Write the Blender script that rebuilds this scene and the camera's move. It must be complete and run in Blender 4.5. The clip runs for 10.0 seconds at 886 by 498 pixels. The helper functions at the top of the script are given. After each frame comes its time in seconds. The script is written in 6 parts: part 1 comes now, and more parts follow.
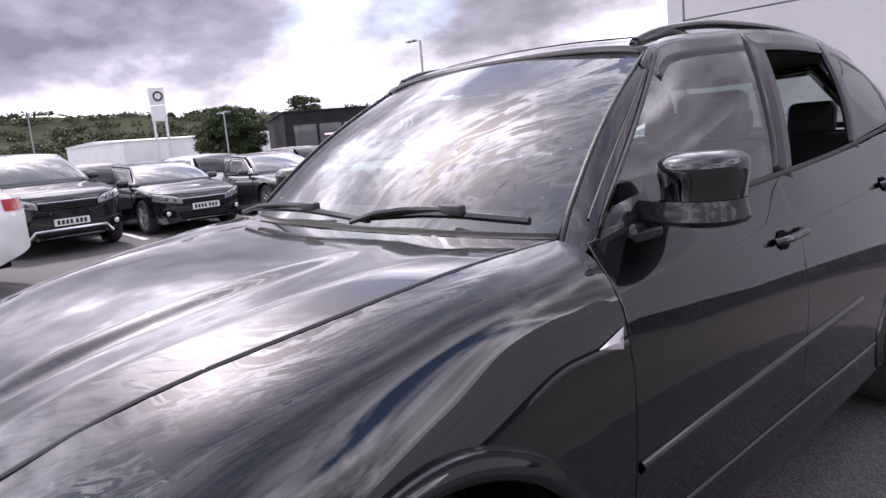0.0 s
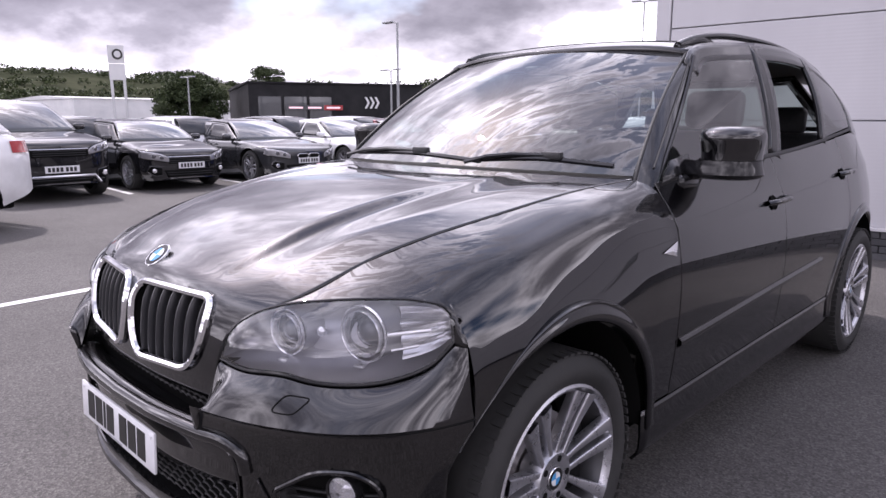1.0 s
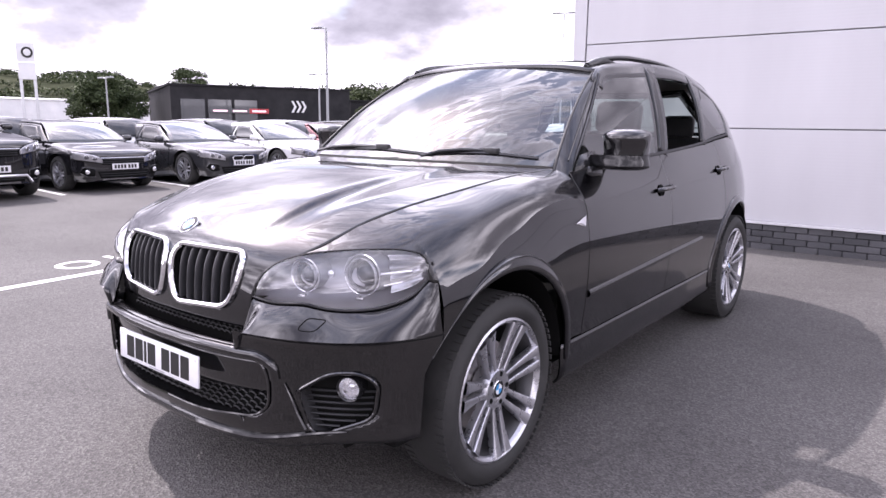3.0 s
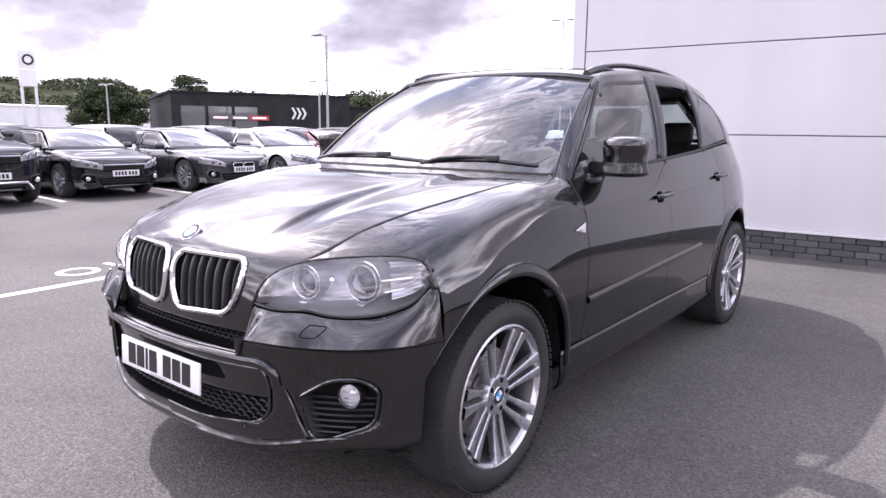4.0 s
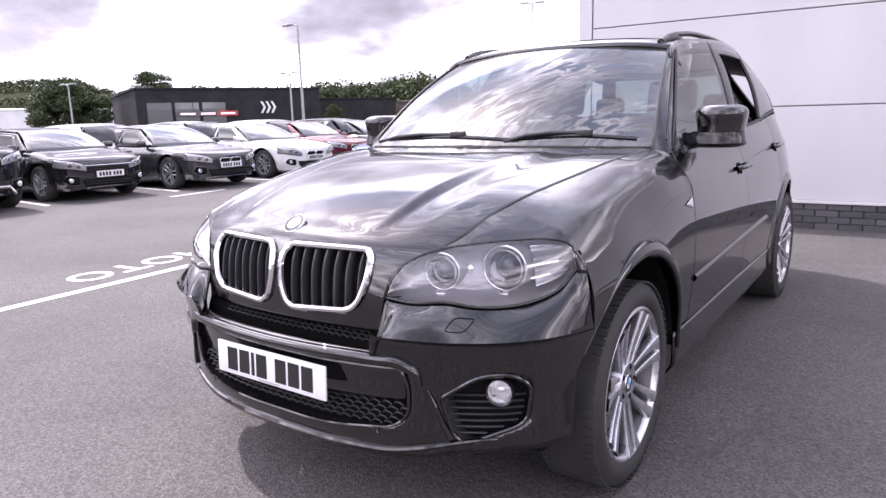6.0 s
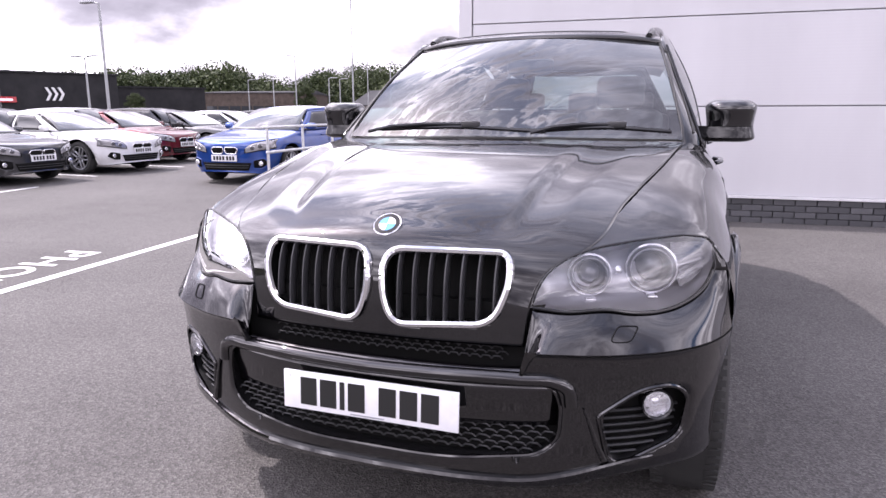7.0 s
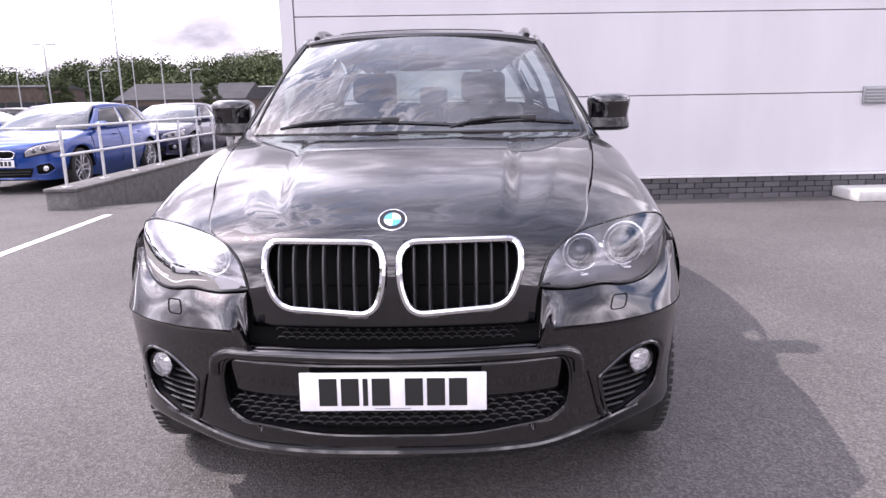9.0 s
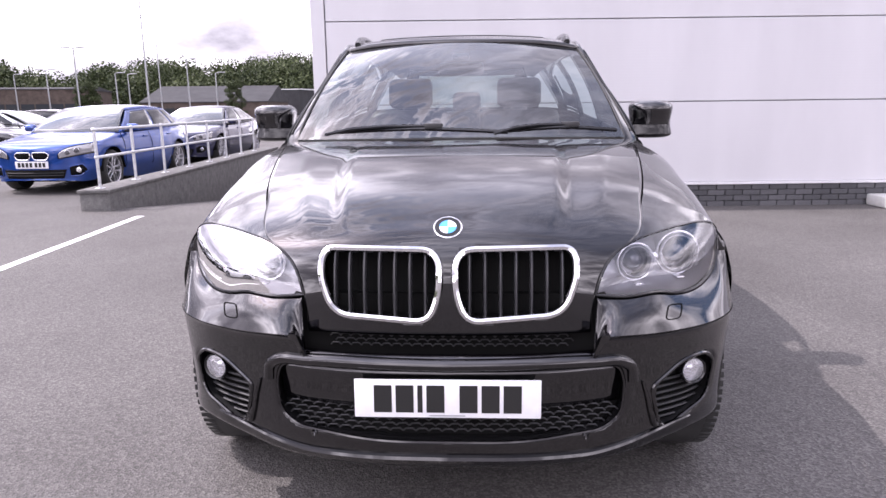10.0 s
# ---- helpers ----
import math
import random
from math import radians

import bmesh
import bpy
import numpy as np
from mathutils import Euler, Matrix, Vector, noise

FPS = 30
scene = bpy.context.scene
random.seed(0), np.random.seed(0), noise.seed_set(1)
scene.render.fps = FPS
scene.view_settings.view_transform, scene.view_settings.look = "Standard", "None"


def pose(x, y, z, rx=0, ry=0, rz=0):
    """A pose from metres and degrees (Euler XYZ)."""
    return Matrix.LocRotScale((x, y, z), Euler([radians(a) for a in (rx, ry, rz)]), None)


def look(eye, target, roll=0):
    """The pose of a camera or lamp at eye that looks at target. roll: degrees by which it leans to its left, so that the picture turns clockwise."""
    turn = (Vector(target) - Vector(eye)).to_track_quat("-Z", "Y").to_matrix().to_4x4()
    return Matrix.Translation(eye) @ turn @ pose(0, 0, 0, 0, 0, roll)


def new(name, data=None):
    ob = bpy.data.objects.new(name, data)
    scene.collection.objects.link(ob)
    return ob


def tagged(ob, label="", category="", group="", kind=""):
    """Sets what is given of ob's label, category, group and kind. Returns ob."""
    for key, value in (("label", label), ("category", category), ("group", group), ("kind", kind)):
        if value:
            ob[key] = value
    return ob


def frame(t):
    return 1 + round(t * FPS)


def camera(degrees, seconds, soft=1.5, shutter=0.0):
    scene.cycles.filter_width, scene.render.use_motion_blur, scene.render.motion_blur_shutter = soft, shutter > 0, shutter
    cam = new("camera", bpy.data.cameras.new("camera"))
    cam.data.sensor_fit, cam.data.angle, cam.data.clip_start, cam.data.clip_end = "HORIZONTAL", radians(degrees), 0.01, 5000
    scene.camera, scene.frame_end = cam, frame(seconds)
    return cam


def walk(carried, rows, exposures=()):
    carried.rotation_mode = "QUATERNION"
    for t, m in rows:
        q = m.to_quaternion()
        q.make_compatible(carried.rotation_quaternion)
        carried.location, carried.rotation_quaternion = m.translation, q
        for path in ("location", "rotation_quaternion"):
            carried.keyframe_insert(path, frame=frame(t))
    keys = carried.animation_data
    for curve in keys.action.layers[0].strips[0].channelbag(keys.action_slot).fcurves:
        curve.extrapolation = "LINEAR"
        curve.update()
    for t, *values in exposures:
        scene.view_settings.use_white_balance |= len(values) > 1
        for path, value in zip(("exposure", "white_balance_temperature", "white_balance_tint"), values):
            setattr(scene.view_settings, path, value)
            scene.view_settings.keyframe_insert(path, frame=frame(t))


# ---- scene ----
cam = camera(66.8, 10.0)
PATH = [
    (0, (1.754, -0.629, 1.413), (0.275, 0.674, 1.074), -4.8),
    (0.5, (1.78, -1.112, 1.392), (0.367, 0.262, 1.048), -2.0),
    (1, (1.878, -1.439, 1.35), (0.507, -0.035, 0.966), -0.0),
    (1.5, (2.004, -1.699, 1.332), (0.762, -0.193, 0.896), 0.5),
    (2, (2.082, -1.902, 1.329), (0.911, -0.334, 0.917), 1.2),
    (2.5, (2.188, -1.973, 1.332), (0.988, -0.421, 0.947), 0.8),
    (4, (2.203, -2.006, 1.341), (0.991, -0.454, 0.992), 0.6),
    (4.5, (2.208, -2.005, 1.34), (0.992, -0.458, 0.981), 0.4),
    (5, (2.207, -2.001, 1.344), (0.996, -0.449, 0.989), 0.5),
    (5.5, (2.089, -2.035, 1.334), (0.892, -0.48, 0.953), 1.3),
    (6, (1.681, -2.182, 1.298), (0.54, -0.585, 0.915), -1.6),
    (6.2, (1.52, -2.242, 1.277), (0.389, -0.639, 0.892), -0.8),
    (7.3, (0.507, -2.386, 1.277), (-0.015, -0.5, 0.864), -1.2),
    (7.5, (0.375, -2.407, 1.275), (-0.147, -0.522, 0.855), -2.3),
    (8, (0.158, -2.478, 1.296), (-0.045, -0.525, 0.914), -0.2),
    (8.5, (0.149, -2.527, 1.293), (0.036, -0.571, 0.893), -0.6),
    (9, (0.186, -2.558, 1.297), (0.141, -0.605, 0.867), -1.0),
    (9.5, (0.142, -2.559, 1.311), (0.060, -0.601, 0.913), -1.2),
    (10, (0.083, -2.563, 1.311), (-0.018, -0.61, 0.892), -0.7),
]
walk(cam, [(t, look(eye, target, roll)) for t, eye, target, roll in PATH], exposures=[(0.0, 0.68, 6320, 21), (1.0, 0.62, 6320, 23), (2.0, 1.10, 6320, 23), (4.0, 1.26, 6320, 23), (5.5, 1.29, 6320, 23), (7.5, 1.16, 6400, 23), (8.0, 1.14, 6400, 23), (9.0, 1.24, 6400, 23), (10.0, 1.25, 6400, 23)])

# ---- light ----
SUN = Vector((-0.62, 0.06, 0.783)).normalized()
SUN_ELEVATION = math.asin(SUN.z)
sun = new("sun", bpy.data.lights.new("sun", "SUN"))
sun.data.energy, sun.data.angle, sun.data.color = 2.25, radians(0.53), (1.0, 0.96, 0.915)
sun.matrix_world = look(SUN * 60, (0, 0, 0))


def node(tree, kind, inputs=(), operation="", data_type="", blend_type="", bands=""):
    """A node with its inputs set by number or name, a value or a socket to link."""
    n = tree.nodes.new(kind)
    if operation:
        n.operation = operation
    if data_type:
        n.data_type = data_type
    if blend_type:
        n.blend_type = blend_type
    if bands:
        n.wave_type, n.bands_direction = "BANDS", bands
    for key, value in dict(inputs).items():
        if isinstance(value, bpy.types.NodeSocket):
            tree.links.new(value, n.inputs[key])
        else:
            n.inputs[key].default_value = value
    return n


def ramp(tree, fac, *stops):
    n = node(tree, "ShaderNodeValToRGB", {0: fac})
    e = n.color_ramp.elements
    while len(e) < len(stops):
        e.new(0.5)
    for el, (at, c) in zip(e, stops):
        el.position, el.color = at, (c if len(c) == 4 else (*c, 1))
    return n.outputs[0]


def calc(tree, op, a, b=0.0, c=0.0):
    return node(tree, "ShaderNodeMath", {0: a, 1: b, 2: c}, operation=op).outputs[0]


def mix(tree, fac, a, b, kind="MIX"):
    return node(tree, "ShaderNodeMix", {0: fac, 6: a, 7: b}, data_type="RGBA", blend_type=kind).outputs[2]


def build_sky():
    """Blue sky under broken cumulus: grey bases, bright tops, denser towards the horizon."""
    w = bpy.data.worlds.new("sky")
    scene.world, w.use_nodes = w, True
    t = w.node_tree
    t.nodes.clear()
    blue = node(t, "ShaderNodeTexSky")
    blue.sky_type, blue.sun_disc, blue.dust_density = "NISHITA", False, 1.4
    blue.sun_elevation, blue.sun_rotation = SUN_ELEVATION, math.atan2(SUN.x, SUN.y)
    co = node(t, "ShaderNodeTexCoord").outputs["Generated"]
    xyz = node(t, "ShaderNodeSeparateXYZ", {0: co})
    up = calc(t, "ADD", calc(t, "MAXIMUM", xyz.outputs[2], 0.0), 0.40)
    flat = node(t, "ShaderNodeCombineXYZ", {0: calc(t, "DIVIDE", xyz.outputs[0], up), 1: calc(t, "DIVIDE", xyz.outputs[1], up), 2: 0.7})
    big = node(t, "ShaderNodeTexNoise", {"Vector": flat.outputs[0], "Scale": 1.35, "Detail": 5.0, "Roughness": 0.5}).outputs[0]
    small = node(t, "ShaderNodeTexNoise", {"Vector": flat.outputs[0], "Scale": 4.4, "Detail": 8.0, "Roughness": 0.58}).outputs[0]
    turned = node(t, "ShaderNodeMapping", {0: flat.outputs[0], 2: (0, 0, radians(-42))}).outputs[0]
    ripple = node(t, "ShaderNodeTexNoise", {"Vector": node(t, "ShaderNodeMapping", {0: turned, 3: (1.0, 3.0, 1.0)}).outputs[0], "Scale": 10.0, "Detail": 5.0, "Roughness": 0.6, "Distortion": 0.8}).outputs[0]
    ripple = node(t, "ShaderNodeMapRange", {0: ripple, 1: 0.40, 2: 0.62}).outputs[0]
    toward = node(t, "ShaderNodeVectorMath", {0: co, 1: SUN}, operation="DOT_PRODUCT").outputs["Value"]
    beside = node(t, "ShaderNodeMapRange", {0: toward, 1: 0.58, 2: 0.88}).outputs[0]
    high = node(t, "ShaderNodeMapRange", {0: xyz.outputs[2], 1: 0.55, 2: 0.78, 3: 0.0, 4: 0.24}).outputs[0]
    high = calc(t, "MULTIPLY", high, calc(t, "MULTIPLY_ADD", beside, 0.8, 0.2))
    cover = ramp(t, big, (0.30, (0, 0, 0)), (0.40, (1, 1, 1)))
    zenith = node(t, "ShaderNodeMapRange", {0: xyz.outputs[2], 1: 0.48, 2: 0.76}).outputs[0]
    clear = calc(t, "SUBTRACT", 1.0, ramp(t, ripple, (0.30, (0.02, 0.02, 0.02)), (0.85, (0.90, 0.90, 0.90))))
    clear = node(t, "ShaderNodeMix", {0: beside, 2: calc(t, "MULTIPLY_ADD", ramp(t, small, (0.42, (0, 0, 0)), (0.60, (1, 1, 1))), -0.4, 0.74), 3: clear}).outputs[0]
    open_sky = calc(t, "MULTIPLY", zenith, clear)
    cover = calc(t, "MULTIPLY", cover, calc(t, "SUBTRACT", 1.0, open_sky))
    body = calc(t, "MULTIPLY_ADD", small, 0.42, calc(t, "MULTIPLY", big, 0.70))
    thick = calc(t, "MULTIPLY_ADD", calc(t, "SUBTRACT", ripple, 0.5), high, body)
    bank = node(t, "ShaderNodeVectorMath", {0: co, 1: Vector((-0.93, 0.30, 0.20)).normalized()}, operation="DOT_PRODUCT").outputs["Value"]
    gap = node(t, "ShaderNodeMapRange", {0: xyz.outputs[2], 1: 0.065, 2: 0.15}).outputs[0]
    heavy = node(t, "ShaderNodeMapRange", {0: bank, 1: 0.70, 2: 0.98, 3: 0.0, 4: 0.10}).outputs[0]
    low = node(t, "ShaderNodeVectorMath", {0: co, 1: (1.0, 1.0, 1.7)}, operation="MULTIPLY").outputs[0]
    low = node(t, "ShaderNodeVectorMath", {0: low}, operation="NORMALIZE").outputs[0]
    for bearing, rise, wide, weight in ((-76, 10, 12, 0.26), (-65, 9, 10, 0.26), (-55, 12, 8, 0.16), (-46, 8.5, 10, 0.26), (-40, 9, 8, 0.20), (-34, 6, 5, 0.09)):
        a, e = radians(bearing), math.atan(1.7 * math.tan(radians(rise)))
        at = Vector((math.sin(a) * math.cos(e), math.cos(a) * math.cos(e), math.sin(e)))
        near = node(t, "ShaderNodeVectorMath", {0: low, 1: at}, operation="DOT_PRODUCT").outputs["Value"]
        lobe = node(t, "ShaderNodeMapRange", {0: near, 1: math.cos(radians(wide * 1.45)), 2: math.cos(radians(wide * 0.35)), 3: 0.0, 4: weight}).outputs[0]
        heavy = calc(t, "MAXIMUM", heavy, lobe)
    thick = calc(t, "ADD", calc(t, "SUBTRACT", thick, 0.03), calc(t, "MULTIPLY", heavy, gap))
    shade = ramp(t, thick, (0.43, (2.9, 2.86, 2.95)), (0.52, (1.4, 1.38, 1.45)), (0.59, (0.62, 0.61, 0.66)), (0.69, (0.31, 0.305, 0.345)), (0.84, (0.15, 0.147, 0.175)))
    glow = calc(t, "MULTIPLY_ADD", calc(t, "POWER", calc(t, "MAXIMUM", toward, 0.0), 3.0), 1.35, 0.78)
    glow = calc(t, "MULTIPLY_ADD", calc(t, "POWER", calc(t, "MAXIMUM", toward, 0.0), 40.0), 2.0, glow)
    lit = node(t, "ShaderNodeVectorMath", {0: shade, "Scale": glow}, operation="SCALE").outputs[0]
    dim = node(t, "ShaderNodeVectorMath", {0: blue.outputs[0], "Scale": 0.13}, operation="SCALE").outputs[0]
    sky = mix(t, cover, dim, lit)
    back = node(t, "ShaderNodeBackground", {0: sky, 1: 1.0})
    node(t, "ShaderNodeOutputWorld", {0: back.outputs[0]})


build_sky()

# ---- materials ----
def material(name, base=(0.5, 0.5, 0.5), rough=0.5, metal=0.0, coat=0.0, **more):
    m = bpy.data.materials.new(name)
    m.use_nodes = True
    b = m.node_tree.nodes["Principled BSDF"]
    b.inputs["Base Color"].default_value = (*base, 1)
    b.inputs["Roughness"].default_value = rough
    b.inputs["Metallic"].default_value = metal
    b.inputs["Coat Weight"].default_value = coat
    b.inputs["Coat Roughness"].default_value = 0.02
    for key, value in more.items():
        b.inputs[key.replace("_", " ")].default_value = value
    return m


def grained(m, scale, lo, hi, rough=None, bump=0.0, detail=6.0, second=0.0, stretch=(1, 1, 1), second_amount=0.5):
    """Base colour between lo and hi by noise at one or two scales, with roughness and bump from the same noise."""
    t = m.node_tree
    b = t.nodes["Principled BSDF"]
    co = node(t, "ShaderNodeTexCoord").outputs["Object"]
    at = node(t, "ShaderNodeMapping", {0: co, 3: stretch}).outputs[0]
    n = node(t, "ShaderNodeTexNoise", {"Vector": at, "Scale": scale, "Detail": detail, "Roughness": 0.65}).outputs[0]
    f = n
    if second:
        n2 = node(t, "ShaderNodeTexNoise", {"Vector": at, "Scale": second, "Detail": 4.0}).outputs[0]
        f = calc(t, "ADD", calc(t, "MULTIPLY", n, 1 - second_amount), calc(t, "MULTIPLY", n2, second_amount))
    c = ramp(t, f, (0.32, lo), (0.68, hi))
    t.links.new(c, b.inputs["Base Color"])
    if rough:
        r = node(t, "ShaderNodeMapRange", {0: f, 1: 0.3, 2: 0.7, 3: rough[0], 4: rough[1]}).outputs[0]
        t.links.new(r, b.inputs["Roughness"])
    if bump:
        k = node(t, "ShaderNodeBump", {"Strength": 1.0, "Distance": bump, "Height": n})
        t.links.new(k.outputs[0], b.inputs["Normal"])
    return m


def paint(name, base, flake=0.0, rough=0.3):
    """Car paint: a coloured coat, faint flakes and orange peel, under clear lacquer."""
    m = material(name, base, rough, flake, 1.0, Specular_IOR_Level=0.0, Coat_IOR=1.74)
    t = m.node_tree
    b = t.nodes["Principled BSDF"]
    co = node(t, "ShaderNodeTexCoord").outputs["Object"]
    n = node(t, "ShaderNodeTexNoise", {"Vector": co, "Scale": 3.0, "Detail": 3.0}).outputs[0]
    t.links.new(ramp(t, n, (0.3, [c * 0.85 for c in base]), (0.7, [c * 1.15 for c in base])), b.inputs["Base Color"])
    dust = node(t, "ShaderNodeTexNoise", {"Vector": co, "Scale": 7.0, "Detail": 6.0, "Roughness": 0.7}).outputs[0]
    t.links.new(node(t, "ShaderNodeMapRange", {0: dust, 1: 0.4, 2: 0.75, 3: 0.004, 4: 0.022}).outputs[0], b.inputs["Coat Roughness"])
    return m


BLACK_PAINT = paint("black_metallic_paint", (0.0044, 0.0039, 0.0054), 0.80, 0.34)
GLOSS_BLACK = material("gloss_black_plastic", (0.012, 0.012, 0.013), 0.12)
TRIM = grained(material("black_textured_plastic", (0.02, 0.02, 0.02), 0.5), 90, (0.014, 0.014, 0.015), (0.028, 0.028, 0.03), (0.42, 0.6), 0.0004)
# near-black without gloss: deep shade of openings as a colour; also dark parts
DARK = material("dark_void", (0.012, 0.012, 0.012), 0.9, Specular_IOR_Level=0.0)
CHROME = material("chrome", (0.82, 0.82, 0.84), 0.06, 1.0)
SATIN = material("satin_chrome", (0.62, 0.62, 0.65), 0.22, 1.0)
ALLOY = grained(material("alloy_silver", (0.55, 0.55, 0.58), 0.3, 0.9), 30, (0.50, 0.50, 0.53), (0.62, 0.62, 0.65), (0.24, 0.36))
RUBBER = grained(material("tyre_rubber", (0.02, 0.02, 0.02), 0.75), 40, (0.013, 0.013, 0.013), (0.036, 0.035, 0.034), (0.6, 0.85), 0.0006, second=6)
DISC = material("brake_disc_steel", (0.35, 0.33, 0.32), 0.4, 1.0)
WHITE_PLASTIC = grained(material("plate_white", (0.75, 0.75, 0.76), 0.3), 20, (0.70, 0.70, 0.72), (0.78, 0.78, 0.8))
LEATHER = grained(material("black_leather", (0.02, 0.02, 0.02), 0.5), 60, (0.018, 0.018, 0.019), (0.03, 0.03, 0.032), (0.4, 0.6), 0.0005)
BULB = material("lamp_reflector", (0.88, 0.88, 0.9), 0.18, 0.8)
LAMP_REFLECT = material("lamp_reflector_grey", (0.80, 0.80, 0.82), 0.20, 0.8)
LAMP_HOUSING = material("lamp_housing_grey", (0.40, 0.40, 0.43), 0.30, 0.4)
BADGE_BLUE = material("badge_blue", (0.05, 0.30, 0.62), 0.2, coat=1.0)
BADGE_WHITE = material("badge_white", (0.75, 0.76, 0.78), 0.2, coat=1.0)
INK = material("plate_black", (0.012, 0.012, 0.012), 0.4)


def glass(name, tint, rough=0.0, body=0.0):
    """Thin clear sheet: tinted see-through with a mirror gloss that grows towards grazing."""
    m = bpy.data.materials.new(name)
    m.use_nodes = True
    t = m.node_tree
    t.nodes.clear()
    clear = node(t, "ShaderNodeBsdfTransparent", {0: (*tint, 1)})
    gloss = node(t, "ShaderNodeBsdfGlossy", {0: (1, 1, 1, 1), "Roughness": rough})
    fres = node(t, "ShaderNodeFresnel", {0: 1.52})
    fac = node(t, "ShaderNodeMapRange", {0: fres.outputs[0], 1: 0.0, 2: 1.0, 3: body, 4: 1.0}).outputs[0]
    out = node(t, "ShaderNodeMixShader", {0: fac, 1: clear.outputs[0], 2: gloss.outputs[0]})
    node(t, "ShaderNodeOutputMaterial", {0: out.outputs[0]})
    return m


SCREEN_GLASS = glass("windscreen_glass", (0.45, 0.54, 0.52), 0.0, 0.095)
SIDE_GLASS = glass("side_glass", (0.50, 0.58, 0.55), 0.0, 0.12)
PRIVACY_GLASS = glass("privacy_glass", (0.12, 0.12, 0.13), 0.0, 0.06)
LENS = glass("lamp_lens", (0.92, 0.92, 0.94), 0.0, 0.05)
CAR_LAMP = material("parked_car_lamp", (0.45, 0.45, 0.47), 0.12, 0.6, 1.0)
TINTED = material("tinted_car_glass", (0.012, 0.014, 0.016), 0.03)
SCREEN_TINT = material("car_windscreen_glass", (0.05, 0.056, 0.06), 0.02, coat=1.0)


def asphalt():
    m = material("asphalt", (0.07, 0.07, 0.07), 0.85)
    t = m.node_tree
    b = t.nodes["Principled BSDF"]
    co = node(t, "ShaderNodeTexCoord").outputs["Object"]
    stone = node(t, "ShaderNodeTexVoronoi", {"Vector": co, "Scale": 120.0})
    fine = node(t, "ShaderNodeTexNoise", {"Vector": co, "Scale": 260.0, "Detail": 3.0}).outputs[0]
    patch = node(t, "ShaderNodeTexNoise", {"Vector": co, "Scale": 0.55, "Detail": 7.0, "Roughness": 0.6}).outputs[0]
    stain = node(t, "ShaderNodeTexNoise", {"Vector": co, "Scale": 4.0, "Detail": 8.0, "Roughness": 0.75}).outputs[0]
    grain = ramp(t, calc(t, "ADD", calc(t, "MULTIPLY", node(t, "ShaderNodeSeparateColor", {0: stone.outputs["Color"]}).outputs[0], 0.5), calc(t, "MULTIPLY", fine, 0.5)),
                 (0.25, (0.050, 0.0465, 0.0445)), (0.54, (0.086, 0.0805, 0.0775)), (0.82, (0.150, 0.1410, 0.1360)))
    worn = mix(t, 1.0, grain, ramp(t, patch, (0.33, (0.76, 0.75, 0.75)), (0.50, (0.98, 0.98, 0.98)), (0.68, (1.14, 1.14, 1.14))), "MULTIPLY")
    worn = mix(t, 1.0, worn, ramp(t, stain, (0.30, (0.72, 0.72, 0.73)), (0.42, (1, 1, 1)), (0.70, (1, 1, 1)), (0.78, (1.22, 1.22, 1.2))), "MULTIPLY")
    t.links.new(worn, b.inputs["Base Color"])
    k = node(t, "ShaderNodeBump", {"Strength": 0.8, "Distance": 0.004, "Height": stone.outputs["Distance"]})
    t.links.new(k.outputs[0], b.inputs["Normal"])
    return m


ASPHALT = asphalt()
ROAD_PAINT = grained(material("road_paint_white", (0.7, 0.7, 0.7), 0.7), 35, (0.52, 0.52, 0.51), (0.80, 0.80, 0.79), bump=0.001, second=5)


def cladding():
    m = material("white_micro_ribbed_cladding", (0.78, 0.78, 0.79), 0.45)
    t = m.node_tree
    b = t.nodes["Principled BSDF"]
    co = node(t, "ShaderNodeTexCoord").outputs["Object"]
    wave = node(t, "ShaderNodeTexWave", {"Vector": co, "Scale": 9.0, "Distortion": 0.0}, bands="Z")
    grime = node(t, "ShaderNodeTexNoise", {"Vector": node(t, "ShaderNodeMapping", {0: co, 3: (1.2, 1.2, 0.25)}).outputs[0], "Scale": 1.5, "Detail": 7.0}).outputs[0]
    t.links.new(ramp(t, grime, (0.3, (0.50, 0.495, 0.515)), (0.7, (0.55, 0.545, 0.565))), b.inputs["Base Color"])
    k = node(t, "ShaderNodeBump", {"Strength": 0.4, "Distance": 0.0008, "Height": wave.outputs[0]})
    t.links.new(k.outputs[0], b.inputs["Normal"])
    return m


CLADDING = cladding()
FLASHING = grained(material("white_flashing", (0.62, 0.62, 0.63), 0.4), 6, (0.58, 0.575, 0.59), (0.65, 0.645, 0.66))
JOINT = material("panel_joint_grey", (0.22, 0.22, 0.24), 0.6)
MORTAR = grained(material("dark_mortar", (0.06, 0.06, 0.065), 0.9), 60, (0.042, 0.042, 0.046), (0.07, 0.07, 0.075), bump=0.002)


def engineering_brick():
    m = grained(material("grey_brick", (0.09, 0.09, 0.1), 0.6), 25, (0.048, 0.049, 0.054), (0.082, 0.082, 0.088), (0.5, 0.75), 0.0015, second=140)
    t = m.node_tree
    b = t.nodes["Principled BSDF"]
    old = b.inputs["Base Color"].links[0].from_socket
    rnd = node(t, "ShaderNodeObjectInfo").outputs["Random"]
    t.links.new(mix(t, 1.0, old, ramp(t, rnd, (0, (0.7, 0.7, 0.72)), (1, (1.35, 1.33, 1.33))), "MULTIPLY"), b.inputs["Base Color"])
    return m


